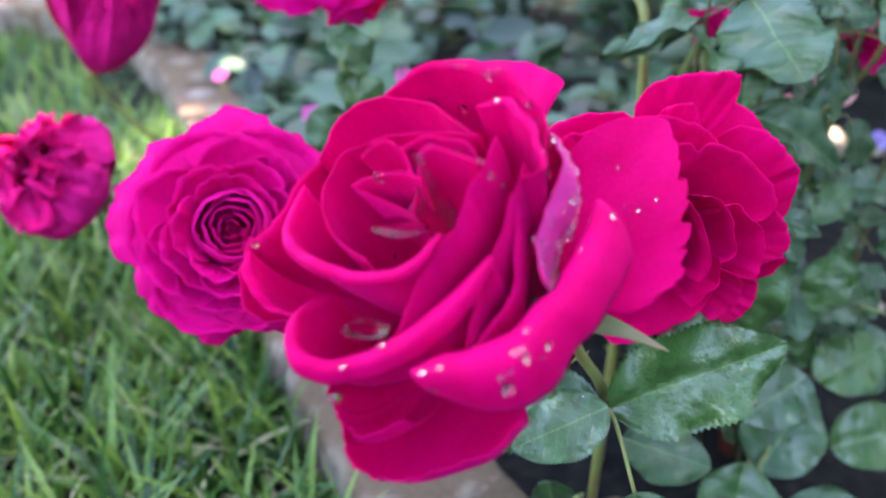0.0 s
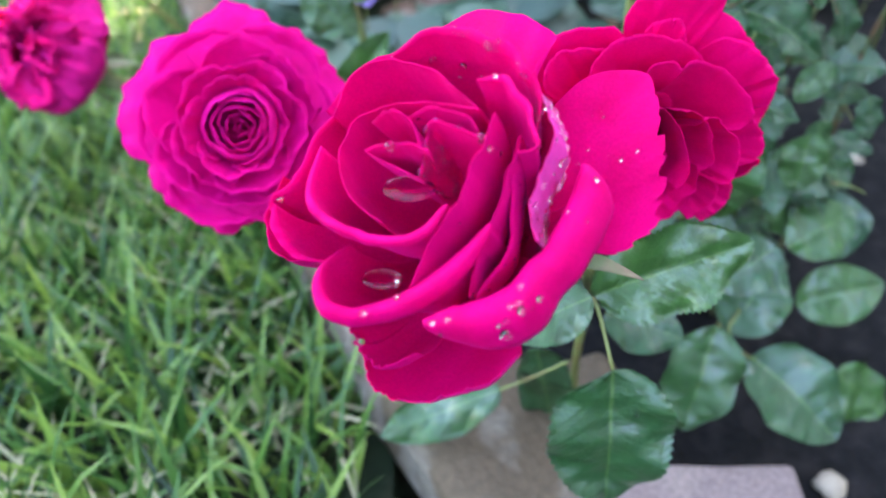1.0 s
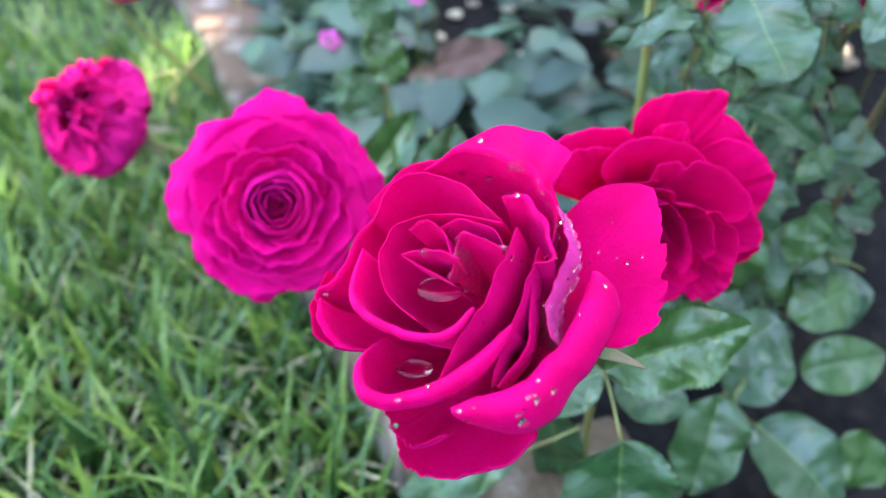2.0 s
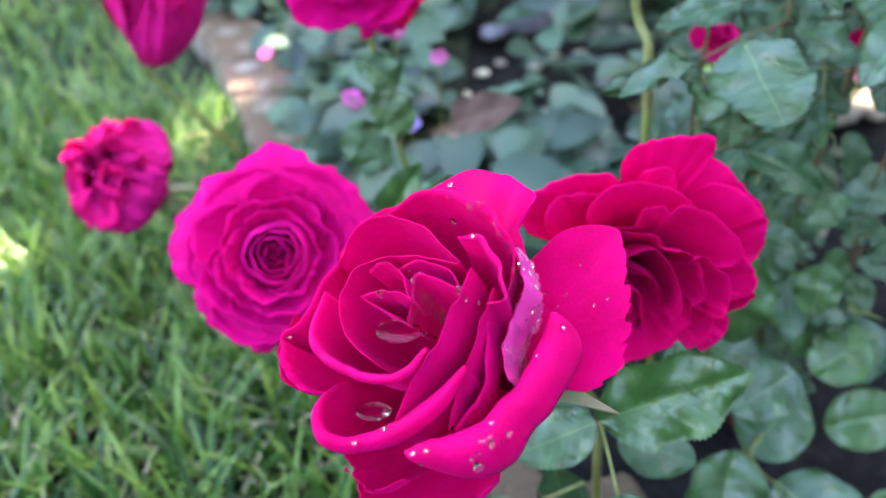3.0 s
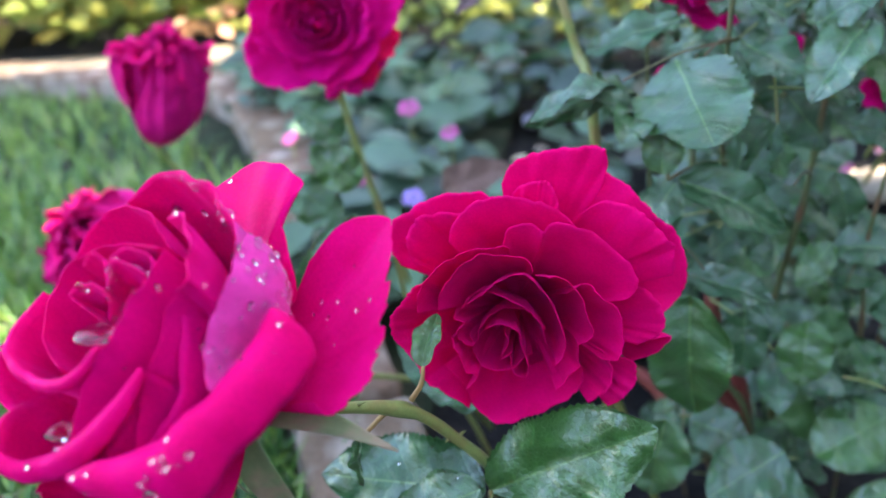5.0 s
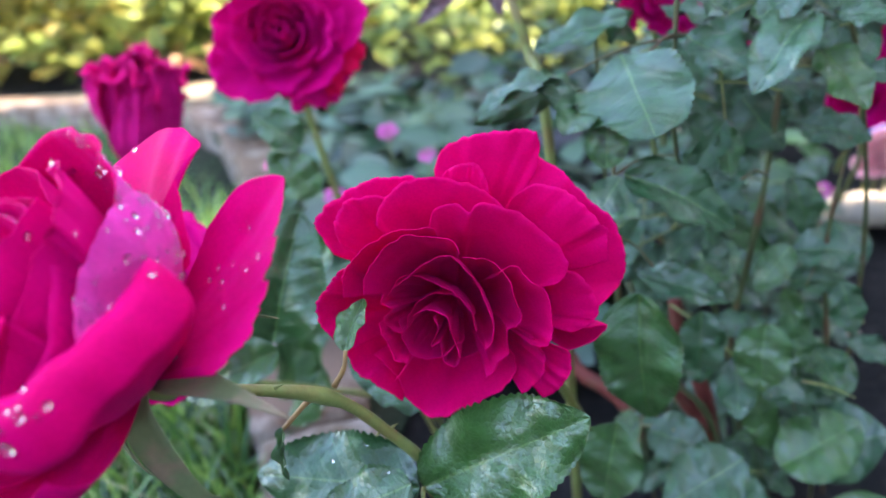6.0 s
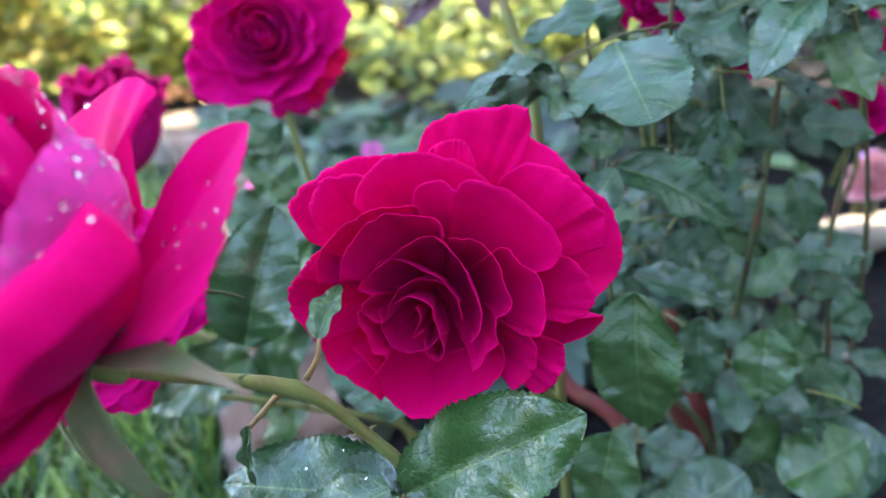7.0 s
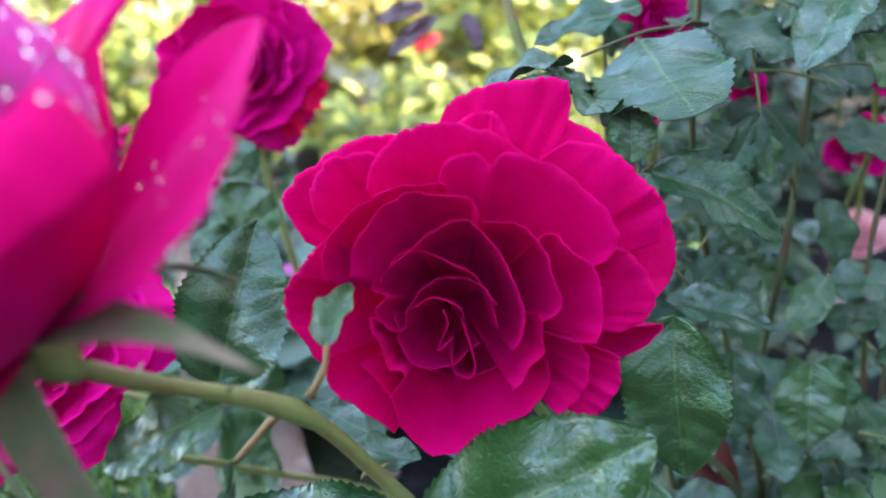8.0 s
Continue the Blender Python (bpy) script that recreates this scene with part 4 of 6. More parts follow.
blade(right_rose, [(-22, -1, 66), (-21, -11, 64), (-14, -19, 62), (-4, -18, 62), (6, -12, 62)], k=(1.0, 0.4), roll=16, lip=2, ruffle=1.0, notch=0.012, foot=(-2, 2, 16), frill=1.3, mats=CRIMSON, seed=49)
blade(right_rose, [(-4, -12, 64), (-3, -21, 62), (2, -23, 62), (4, -18, 63), (0, -3, 68)], k=(0.9, 0.5), roll=10, lip=1, frill=1.3, mats=CRIMSON, seed=50)
blade(right_rose, [(-15, 1, 69), (-9, 4, 71), (-0, 0, 71), (1, -6, 69)], k=(0.9, 0.5), roll=25, lip=1.5, foot=(-2, 2, 25), frill=1.3, mats=CRIMSON, seed=51)
blade(right_rose, [(-6, 0, 71), (-5, -6, 68), (-8, -13, 65), (-3, -10, 67)], k=(0.9, 0.6), roll=0, lip=1, foot=(-2, 0, 25), frill=1.3, mats=CRIMSON, seed=52)
blade(right_rose, [(-19, -6, 63), (-16, 5, 66), (-4, 11, 68), (8, 5, 67), (12, -7, 65)], k=(1.0, 0.4), roll=16, lip=2, ruffle=1.0, notch=0.012, foot=(-2, 2, 16), frill=1.3, mats=CRIMSON, seed=53)
for _k in range(3):
    blade(right_rose, [(25 * math.cos(radians(120 * _k + a)), 25 * math.sin(radians(120 * _k + a)), 40) for a in (-72, -36, 0, 36, 72)], k=(0.9, 0.3), frill=1.3, mats=CRIMSON, seed=54 + _k)
sepals(right_rose, [(20, 0.03, 0.5, 0), (95, 0.03, 0.6, 0), (165, 0.028, 0.4, 0), (-120, 0.03, 0.5, 0), (-50, 0.03, 0.6, 0)])
stem_of(right_rose, [(0.099, 0.409, 0.293), (0.106, 0.434, 0.268), (0.15, 0.52, 0.15), (0.2, 0.58, -0.05)], 0.0025, 0.0034)

left_rose = rose((-0.119, 0.449, 0.262), (0.15, -0.80, 0.55), "open magenta pink rose with a tight spiral heart")
ringed_rose(left_rose, 0.072, [(93, 1.02), (140, 0.96), (172, 1.0), (216, 0.88), (255, 0.88), (305, 0.88), (12, 1.0), (45, 0.96)], 11, MAGENTA)
sepals(left_rose, [(20, 0.03, 0.5, 0), (95, 0.03, 0.6, 0), (165, 0.028, 0.4, 0), (-120, 0.03, 0.5, 0), (-50, 0.03, 0.6, 0)])
stem_of(left_rose, [(-0.120, 0.456, 0.254), (-0.11, 0.49, 0.19), (-0.07, 0.58, 0.12), (0.0, 0.66, 0.05), (0.03, 0.70, -0.03)], 0.0022, 0.0028)

wilted_rose = rose((-0.325, 0.725, 0.150), (-0.42, -0.45, 0.55), "fading magenta rose with drooping crumpled petals")
globe_rose(wilted_rose, 0.088, 0.060, 19, 12, FADED, 0.6)
sepals(wilted_rose, [(20, 0.034, 0.9, 0), (95, 0.034, 1.2, 0), (165, 0.03, 1.0, 0), (-120, 0.034, 1.1, 0), (-50, 0.03, 1.2, 0)])
stem_of(wilted_rose, [(-0.320, 0.730, 0.143), (-0.295, 0.745, 0.12), (-0.2, 0.8, 0.05), (-0.16, 0.82, -0.01)])

tall_rose = rose((-0.097, 0.735, 0.383), (0.2, -0.85, 0.22), "large open magenta rose with frilled petals, partly reddened")
spiral_rose(tall_rose, 0.066, 24, 0.7, 13, 80, mats=MAGENTA, peak=0.5)
petal(tall_rose, -28, 30, (0.064, 0.014), belly=(0.046, 0.014), roll=40, lip=0.006, ruffle=0.006, seed=5, mats=SCARLET)
petal(tall_rose, -60, 30, (0.066, 0.004), belly=(0.048, 0.010), roll=30, lip=0.006, ruffle=0.006, seed=6, mats=MAGENTA)
stem_of(tall_rose, [(-0.098, 0.74, 0.363), (-0.085, 0.755, 0.25), (-0.06, 0.78, 0.1), (-0.05, 0.8, -0.01)])

small_rose = rose((-0.408, 0.955, 0.205), (0.36, -0.22, 0.90), "small magenta rose standing over the lawn's edge")
globe_rose(small_rose, 0.145, 0.050, 20, 14, FADED, 0.62)
stem_of(small_rose, [(-0.411, 0.957, 0.195), (-0.40, 0.97, 0.16), (-0.35, 1.0, 0.08), (-0.30, 1.03, -0.01)])

# ---- leaves near the roses ----
near = tagged(empty("low_rose_shoot"), "leafy rose shoot with large wet serrated leaves", "rose shoot")
leaf(near, (0.089, 0.322, 0.236), (0.167, 0.324, 0.277), (0.05, -0.85, 0.5), 3, 1.05)
leaf(near, (0.086, 0.325, 0.233), (-0.006, 0.335, 0.229), (-0.05, -0.8, 0.6), 1, 0.97)
leaf(near, (0.098, 0.290, 0.213), (0.103, 0.262, 0.123), (0, -0.75, 0.65), 0, 1.46)
leaf(near, (0.066, 0.307, 0.318), (0.070, 0.328, 0.333), (-0.25, -1, 0.3), 2, 1.03)
leaf(near, (0.208, 0.420, 0.110), (0.190, 0.375, 0.040), (0.1, -0.6, 0.8), 0, 1.33)
leaf(near, (0.250, 0.430, 0.066), (0.311, 0.375, 0.033), (0.1, -0.6, 0.8), 2, 1.61)
leaf(near, (0.227, 0.435, 0.087), (0.265, 0.470, 0.129), (-0.1, -0.6, 0.8), 3, 1.52)
leaf(near, (0.047, 0.360, 0.111), (-0.040, 0.350, 0.073), (0, -0.5, 0.9), 1, 0.72)
leaf(near, (0.072, 0.380, 0.131), (0.094, 0.365, 0.021), (-0.2, -0.5, 0.8), 4, 0.71)
leaf(near, (-0.023, 0.430, 0.249), (0.002, 0.440, 0.327), (0.2, -0.9, 0.3), 2, 1.31)
leaf(near, (-0.034, 0.460, 0.227), (-0.104, 0.450, 0.196), (0, -0.7, 0.7), 0, 0.99)
leaf(near, (0.077, 0.400, 0.227), (0.040, 0.410, 0.229), (0, -0.4, 0.9), 3, 0.78)
leaf(near, (0.018, 0.450, 0.223), (0.039, 0.470, 0.244), (0, -0.6, 0.8), 0, 1.42)
leaf(near, (0.057, 0.420, 0.226), (0.023, 0.430, 0.242), (0, -0.6, 0.8), 1, 1.14)
leaf(near, (0.086, 0.312, 0.246), (0.040, 0.300, 0.231), (0, -0.6, 0.8), 1, 1.22)
leaf(near, (0.111, 0.370, 0.175), (0.160, 0.360, 0.161), (0, -0.6, 0.8), 3, 1.34)
leaf(near, (-0.104, 0.600, 0.095), (-0.063, 0.590, 0.196), (0, -0.7, 0.7), 4, 0.81)
leaf(near, (-0.070, 0.600, 0.191), (-0.037, 0.590, 0.255), (0, -0.7, 0.7), 5, 1.03)
leaf(near, (-0.041, 0.600, 0.284), (-0.072, 0.590, 0.319), (0, -0.7, 0.7), 0, 1.41)
leaf(near, (-0.096, 0.600, 0.286), (-0.056, 0.590, 0.256), (0, -0.7, 0.7), 1, 1.36)
leaf(near, (-0.048, 0.600, 0.321), (-0.079, 0.590, 0.352), (0, -0.7, 0.7), 2, 1.39)
leaf(near, (-0.103, 0.600, 0.169), (-0.142, 0.590, 0.107), (0, -0.7, 0.7), 3, 1.17)
leaf(near, (-0.060, 0.600, 0.125), (-0.107, 0.590, 0.072), (0, -0.7, 0.7), 4, 1.08)
tube("leaf_stalk", [(0.092, 0.335, 0.215), (0.089, 0.322, 0.236), (0.092, 0.308, 0.232), (0.098, 0.290, 0.213)], 0.0012, 0.0010, STEM, near, 12, 6)
tube("leaf_stalk", [(0.061, 0.303, 0.303), (0.066, 0.304, 0.311), (0.067, 0.307, 0.318)], 0.0013, 0.0009, TWIG, near, 8, 6)
tube("leaf_stalk", [(0.24, 0.47, 0.10), (0.235, 0.445, 0.10), (0.225, 0.432, 0.093), (0.24, 0.43, 0.07), (0.261, 0.43, 0.055)], 0.0012, 0.0009, STEM, near, 12, 6)
tube("leaf_stalk", [(0.09, 0.36, 0.14), (0.07, 0.36, 0.125), (0.047, 0.36, 0.111)], 0.0012, 0.0009, STEM, near, 8, 6)
tube("leaf_stalk", [(0.056, 0.303, 0.299), (0.049, 0.303, 0.296), (0.042, 0.302, 0.289), (0.036, 0.300, 0.283)], 0.0014, 0.0010, TWIG, near, 10, 6)
leaf(near, (0.036, 0.300, 0.284), (0.033, 0.296, 0.257), (-0.5, -0.8, 0.2), 5, 0.55)
tube("side_stalk", [(0.05, 0.64, -0.05), (0.02, 0.62, 0.06), (-0.01, 0.60, 0.16), (-0.02, 0.59, 0.24)], 0.0028, 0.0016, STEM, near, 14, 7)
tube("main_stalk", [(0.24, 0.47, 0.10), (0.247, 0.49, 0.05), (0.25, 0.51, -0.06)], 0.0018, 0.003, STEM, near, 12, 7)

# ---- the bush ----
bush = tagged(empty("rose_bush"), "dense rose bush with dark green wet leaves", "bush")
leaf(bush, (0.184, 0.500, 0.395), (0.198, 0.435, 0.373), (-0.1, -0.55, 0.8), 1, 1.62)
leaf(bush, (0.151, 0.475, 0.390), (0.103, 0.460, 0.379), (-0.2, -0.2, 0.9), 2, 0.88)
leaf(bush, (0.153, 0.500, 0.380), (0.100, 0.490, 0.357), (-0.1, -0.9, -0.2), 4, 0.66)
leaf(bush, (0.189, 0.530, 0.411), (0.133, 0.520, 0.399), (0, -0.5, 0.8), 0, 0.80)
leaf(bush, (0.220, 0.510, 0.402), (0.254, 0.490, 0.381), (0.1, -0.6, 0.8), 3, 1.30)
leaf(bush, (0.281, 0.490, 0.415), (0.248, 0.460, 0.383), (-0.3, -0.7, 0.88), 2, 1.18)
leaf(bush, (0.293, 0.520, 0.390), (0.318, 0.500, 0.359), (0.2, -0.7, 0.88), 0, 1.37)
leaf(bush, (0.175, 0.457, 0.343), (0.176, 0.465, 0.371), (0, -0.9, 0.68), 0, 1.48)
leaf(bush, (0.183, 0.460, 0.337), (0.164, 0.450, 0.313), (-0.2, -0.8, 0.78), 1, 1.32)
leaf(bush, (0.185, 0.462, 0.339), (0.247, 0.462, 0.308), (0, -0.65, 0.75), 2, 1.00)
leaf(bush, (0.193, 0.475, 0.271), (0.242, 0.460, 0.263), (0.1, -0.6, 0.8), 5, 1.01)
leaf(bush, (0.191, 0.445, 0.273), (0.194, 0.435, 0.193), (-0.3, -0.9, 0.58), 2, 1.27)
leaf(bush, (0.232, 0.500, 0.233), (0.232, 0.490, 0.185), (0.1, -0.9, 0.58), 0, 1.18)
leaf(bush, (0.270, 0.497, 0.226), (0.267, 0.485, 0.183), (-0.1, -0.9, 0.63), 0, 1.50)
leaf(bush, (0.291, 0.530, 0.216), (0.304, 0.520, 0.177), (0.2, -0.9, 0.58), 1, 1.07)
leaf(bush, (0.310, 0.540, 0.187), (0.330, 0.530, 0.152), (0.2, -0.8, 0.68), 3, 0.82)
leaf(bush, (0.321, 0.530, 0.237), (0.332, 0.520, 0.205), (0.1, -0.9, 0.78), 1, 1.20)
leaf(bush, (0.294, 0.550, 0.251), (0.334, 0.540, 0.256), (0, -0.5, 0.85), 0, 1.45)
leaf(bush, (0.291, 0.540, 0.259), (0.268, 0.530, 0.233), (-0.2, -0.8, 0.78), 4, 1.29)
leaf(bush, (0.294, 0.550, 0.230), (0.328, 0.540, 0.233), (0, -0.6, 0.8), 2, 1.23)
leaf(bush, (0.297, 0.530, 0.108), (0.358, 0.520, 0.130), (0, -0.6, 0.8), 0, 1.73)
leaf(bush, (0.268, 0.520, 0.159), (0.293, 0.510, 0.118), (0.2, -0.8, 0.78), 4, 1.14)
leaf(bush, (0.179, 0.430, 0.198), (0.169, 0.420, 0.146), (-0.1, -0.8, 0.78), 0, 1.39)
leaf(bush, (0.255, 0.460, 0.152), (0.207, 0.440, 0.128), (0, -0.6, 0.8), 3, 1.39)
leaf(bush, (0.237, 0.530, 0.277), (0.251, 0.520, 0.250), (0.2, -0.8, 0.68), 1, 1.02)
leaf(bush, (0.356, 0.620, 0.144), (0.390, 0.610, 0.131), (0, -0.6, 0.8), 3, 1.04)
leaf(bush, (0.294, 0.490, 0.412), (0.319, 0.480, 0.410), (0, -0.5, 0.8), 3, 1.42)
leaf(bush, (0.294, 0.550, 0.336), (0.333, 0.540, 0.330), (0, -0.6, 0.8), 0, 1.36)
leaf(bush, (0.259, 0.560, 0.353), (0.287, 0.550, 0.322), (0.1, -0.8, 0.78), 1, 1.46)
leaf(bush, (0.296, 0.570, 0.296), (0.309, 0.560, 0.256), (0.2, -0.8, 0.78), 2, 1.26)
leaf(bush, (0.250, 0.540, 0.323), (0.222, 0.530, 0.349), (-0.1, -0.7, 0.88), 0, 1.25)
leaf(bush, (0.214, 0.540, 0.250), (0.235, 0.540, 0.274), (0, -0.8, 0.78), 4, 1.40)
leaf(bush, (0.260, 0.560, 0.253), (0.230, 0.550, 0.229), (-0.1, -0.7, 0.78), 1, 1.36)
leaf(bush, (0.259, 0.560, 0.179), (0.223, 0.550, 0.184), (0, -0.7, 0.78), 0, 1.29)
leaf(bush, (0.201, 0.500, 0.143), (0.241, 0.490, 0.134), (0, -0.6, 0.8), 0, 1.64)
leaf(bush, (0.330, 0.600, 0.111), (0.293, 0.590, 0.142), (0, -0.6, 0.8), 4, 1.28)
leaf(bush, (0.241, 0.500, 0.415), (0.216, 0.490, 0.432), (0, -0.5, 0.8), 0, 1.58)
leaf(bush, (0.256, 0.500, 0.411), (0.283, 0.490, 0.430), (0, -0.6, 0.8), 2, 1.66)
leaf(bush, (0.286, 0.500, 0.115), (0.340, 0.520, 0.140), (0, -0.6, 0.8), 0, 1.45)
leaf(bush, (0.311, 0.500, 0.051), (0.379, 0.500, 0.077), (0, -0.6, 0.8), 2, 1.47)
leaf(bush, (0.344, 0.460, 0.009), (0.404, 0.440, -0.035), (0, -0.6, 0.8), 1, 1.24)
leaf(bush, (0.332, 0.620, 0.216), (0.367, 0.640, 0.231), (0, -0.6, 0.8), 1, 1.80)
leaf(bush, (0.244, 0.600, 0.261), (0.310, 0.580, 0.240), (0, -0.6, 0.8), 2, 1.17)
leaf(bush, (0.339, 0.560, 0.167), (0.309, 0.550, 0.134), (0, -0.6, 0.8), 3, 1.51)
shoot = tagged(empty("young_shoot"), "slender yellow-green rose shoot with young dark red leaves", "rose shoot")
tube("stalk", [(0.15, 0.58, -0.05), (0.145, 0.56, 0.2), (0.137, 0.55, 0.357), (0.128, 0.56, 0.388), (0.119, 0.56, 0.422), (0.10, 0.58, 0.50)], 0.0042, 0.0028, STEM, shoot, 24, 8)
leaf(shoot, (0.063, 0.720, 0.415), (0.028, 0.700, 0.392), (0.1, -0.8, 0.4), 0, 0.79, RED_LEAVES)
leaf(shoot, (0.084, 0.740, 0.416), (0.094, 0.720, 0.393), (0.2, -0.8, 0.4), 1, 0.99, RED_LEAVES)
leaf(shoot, (0.053, 0.730, 0.424), (0.016, 0.720, 0.418), (0.1, -0.8, 0.4), 1, 0.82, RED_LEAVES)
_rnd = random.Random(9)


def in_bush(x, y, z):
    """Whether a leaf may hang there: the bush's body, but for the gaps in which the ground shows."""
    return not (x < 0.12 + (y - 0.5) * 0.25 or (z < 0.32 and x > 0.335 + (y - 0.55) * 0.30) or (z > 0.30 and x > 0.34 + (y - 0.5) * 0.2) or (z < 0.3 and x > 0.52 and y < 0.8)
                or (abs(x - 0.345 - (y - 0.6) * 0.36) < 0.055 and abs(z - 0.285 + (y - 0.6) * 0.28) < 0.06))


def spray(parent, base, way, size, rnd, allowed, pairs=2):
    """A rose leaf: a thin stalk with leaflets in pairs and one at its end."""
    way = Vector(way).normalized()
    up = Vector((rnd.uniform(-0.5, 0.5), rnd.uniform(-1.0, -0.1), 1)).normalized()
    side = way.cross(up).normalized()
    length = size * (0.55 + 0.5 * pairs)
    o = Vector(base)

    def along(q):
        return o + way * length * q - Vector((0, 0, 0.22 * length * q * q))

    if not allowed(*along(0.6)):
        return
    stalk = tube("leaf_stalk", [o, along(0.5), along(1)], 0.0009, 0.0006, STEM, parent, 6, 5)
    spots = [(1.0, way)] + [(0.92 - 0.42 * k, way * 0.55 + side * f) for k in range(pairs) for f in (-0.85, 0.85)]
    for q, d in spots:
        b = along(q)
        le = size * rnd.uniform(0.8, 1.15)
        tip = b + (d + Vector((rnd.uniform(-0.2, 0.2), rnd.uniform(-0.2, 0.2), rnd.uniform(-0.45, 0.1)))).normalized() * le
        if allowed(*((b + tip) / 2)):
            leaf(stalk, b, tip, up + Vector((rnd.uniform(-0.3, 0.3), rnd.uniform(-0.3, 0.3), 0)), rnd.randrange(6), rnd.uniform(1.0, 1.35), BUSH_LEAVES)


for k in range(260):
    x, y, z = _rnd.uniform(0.15, 0.50), _rnd.uniform(0.53, 1.0), _rnd.uniform(0.0, 0.50)
    if in_bush(x, y, z):
        a, el = _rnd.uniform(0, 6.283), _rnd.uniform(-0.7, 0.5)
        spray(bush, (x, y, z), (math.cos(a) * math.cos(el), math.sin(a) * math.cos(el), math.sin(el)), _rnd.uniform(0.030, 0.046), _rnd, in_bush, 2 if k % 3 else 1)
for k in range(22):
    x, y, z = _rnd.uniform(0.205, 0.33), _rnd.uniform(0.485, 0.54), _rnd.uniform(0.08, 0.42)
    if in_bush(x, y, z):
        a, el = _rnd.uniform(0, 6.283), _rnd.uniform(-0.5, 0.5)
        spray(bush, (x, y, z), (math.cos(a) * math.cos(el), 0.4 + 0.5 * math.sin(a), math.sin(el)), _rnd.uniform(0.028, 0.036), _rnd, in_bush, 1)
for pts, r0, r1 in [
        ([(0.30, 0.60, -0.06), (0.27, 0.59, 0.118), (0.265, 0.585, 0.167), (0.275, 0.565, 0.269), (0.279, 0.56, 0.323), (0.285, 0.55, 0.42)], 0.006, 0.003),
        ([(0.25, 0.60, -0.06), (0.205, 0.53, 0.14), (0.185, 0.47, 0.22), (0.178, 0.46, 0.30), (0.18, 0.47, 0.36)], 0.0045, 0.0018),
        ([(0.28, 0.58, -0.06), (0.249, 0.545, 0.113), (0.214, 0.55, 0.159), (0.19, 0.57, 0.22)], 0.0055, 0.004),
        ([(0.34, 0.62, -0.06), (0.33, 0.58, 0.15), (0.315, 0.55, 0.25), (0.32, 0.54, 0.33)], 0.0045, 0.002),
        ([(0.32, 0.64, -0.06), (0.25, 0.60, 0.2), (0.22, 0.55, 0.32), (0.215, 0.52, 0.40), (0.22, 0.52, 0.48)], 0.005, 0.002),
        ([(0.36, 0.66, -0.06), (0.36, 0.62, 0.2), (0.33, 0.56, 0.35), (0.30, 0.52, 0.43)], 0.0045, 0.0018),
        ([(0.22, 0.62, -0.06), (0.19, 0.60, 0.15), (0.175, 0.56, 0.30), (0.17, 0.53, 0.40)], 0.0045, 0.002)]:
    tube("cane", pts, r0 * 0.36, r1 * 0.55, CANE, bush, 22, 8, 0.06, (0.2, 0.4, 0.6, 0.8))
# unseen crown, added above the view to shade the leaves below
for pts in ([(0.285, 0.55, 0.42), (0.32, 0.62, 0.58), (0.40, 0.72, 0.73)], [(0.22, 0.52, 0.48), (0.27, 0.62, 0.60), (0.30, 0.78, 0.73)], [(0.30, 0.52, 0.43), (0.42, 0.62, 0.56), (0.58, 0.70, 0.72)]):
    tube("cane", pts, 0.0022, 0.0014, CANE, bush, 12, 7)
for k in range(340):
    x, y, z = _rnd.uniform(0.16, 0.85), _rnd.uniform(0.55, 1.05), _rnd.uniform(0.54, 0.75)
    a, el = _rnd.uniform(0, 6.283), _rnd.uniform(-0.6, 0.4)
    le = _rnd.uniform(0.04, 0.06)
    tip = (x + le * math.cos(a) * math.cos(el), y + le * math.sin(a) * math.cos(el), z + le * math.sin(el))
    leaf(bush, (x, y, z), tip, (_rnd.uniform(-0.4, 0.4), _rnd.uniform(-0.6, 0.2), 1), _rnd.randrange(6), _rnd.uniform(1.0, 1.3), BUSH_LEAVES)
# a second bush further back
back_bush = tagged(empty("rose_bush"), "shaded rose bush behind, dense with dark leaves", "bush")
for k in range(240):
    x, y, z = _rnd.uniform(0.30, 1.35), _rnd.uniform(1.05, 1.7), _rnd.uniform(0.0, 0.62)
    if x < 0.30 + (y - 1.0) * 0.3 or (0.42 < x < 0.75 and z < 0.16) or (abs(y - 1.25 - (x - 0.55) * 0.18) < 0.13 and abs(z - (x - 0.5) * 1.13) < 0.26):
        continue
    a, el = _rnd.uniform(0, 6.283), _rnd.uniform(-0.9, 0.4)
    le = _rnd.uniform(0.05, 0.075)
    tip = (x + le * math.cos(a) * math.cos(el), y + le * math.sin(a) * math.cos(el), z + le * math.sin(el))
    leaf(back_bush, (x, y, z), tip, (_rnd.uniform(-0.5, 0.5), _rnd.uniform(-1.0, 0.0), 1), _rnd.randrange(6), _rnd.uniform(0.95, 1.3), BUSH_LEAVES)
for k in range(6):
    x, y = _rnd.uniform(0.4, 1.2), _rnd.uniform(1.15, 1.5)
    tube("cane", [(x * 0.8 + 0.1, y, -0.06), (x, y, 0.2), (x + _rnd.uniform(-0.08, 0.08), y - 0.05, 0.55)], 0.006, 0.003, CANE, back_bush, 12, 7)
for pts in ([(0.20, 0.60, 0.16), (0.216, 0.58, 0.141), (0.235, 0.57, 0.115), (0.25, 0.56, 0.10)], [(0.14, 0.62, 0.135), (0.156, 0.60, 0.122), (0.18, 0.58, 0.118), (0.197, 0.56, 0.105)], [(0.225, 0.60, 0.19), (0.23, 0.585, 0.15), (0.247, 0.57, 0.118), (0.27, 0.59, -0.05)]):
    tube("red_cane", pts, 0.0055, 0.0065, REDWOOD, bush, 14, 8)
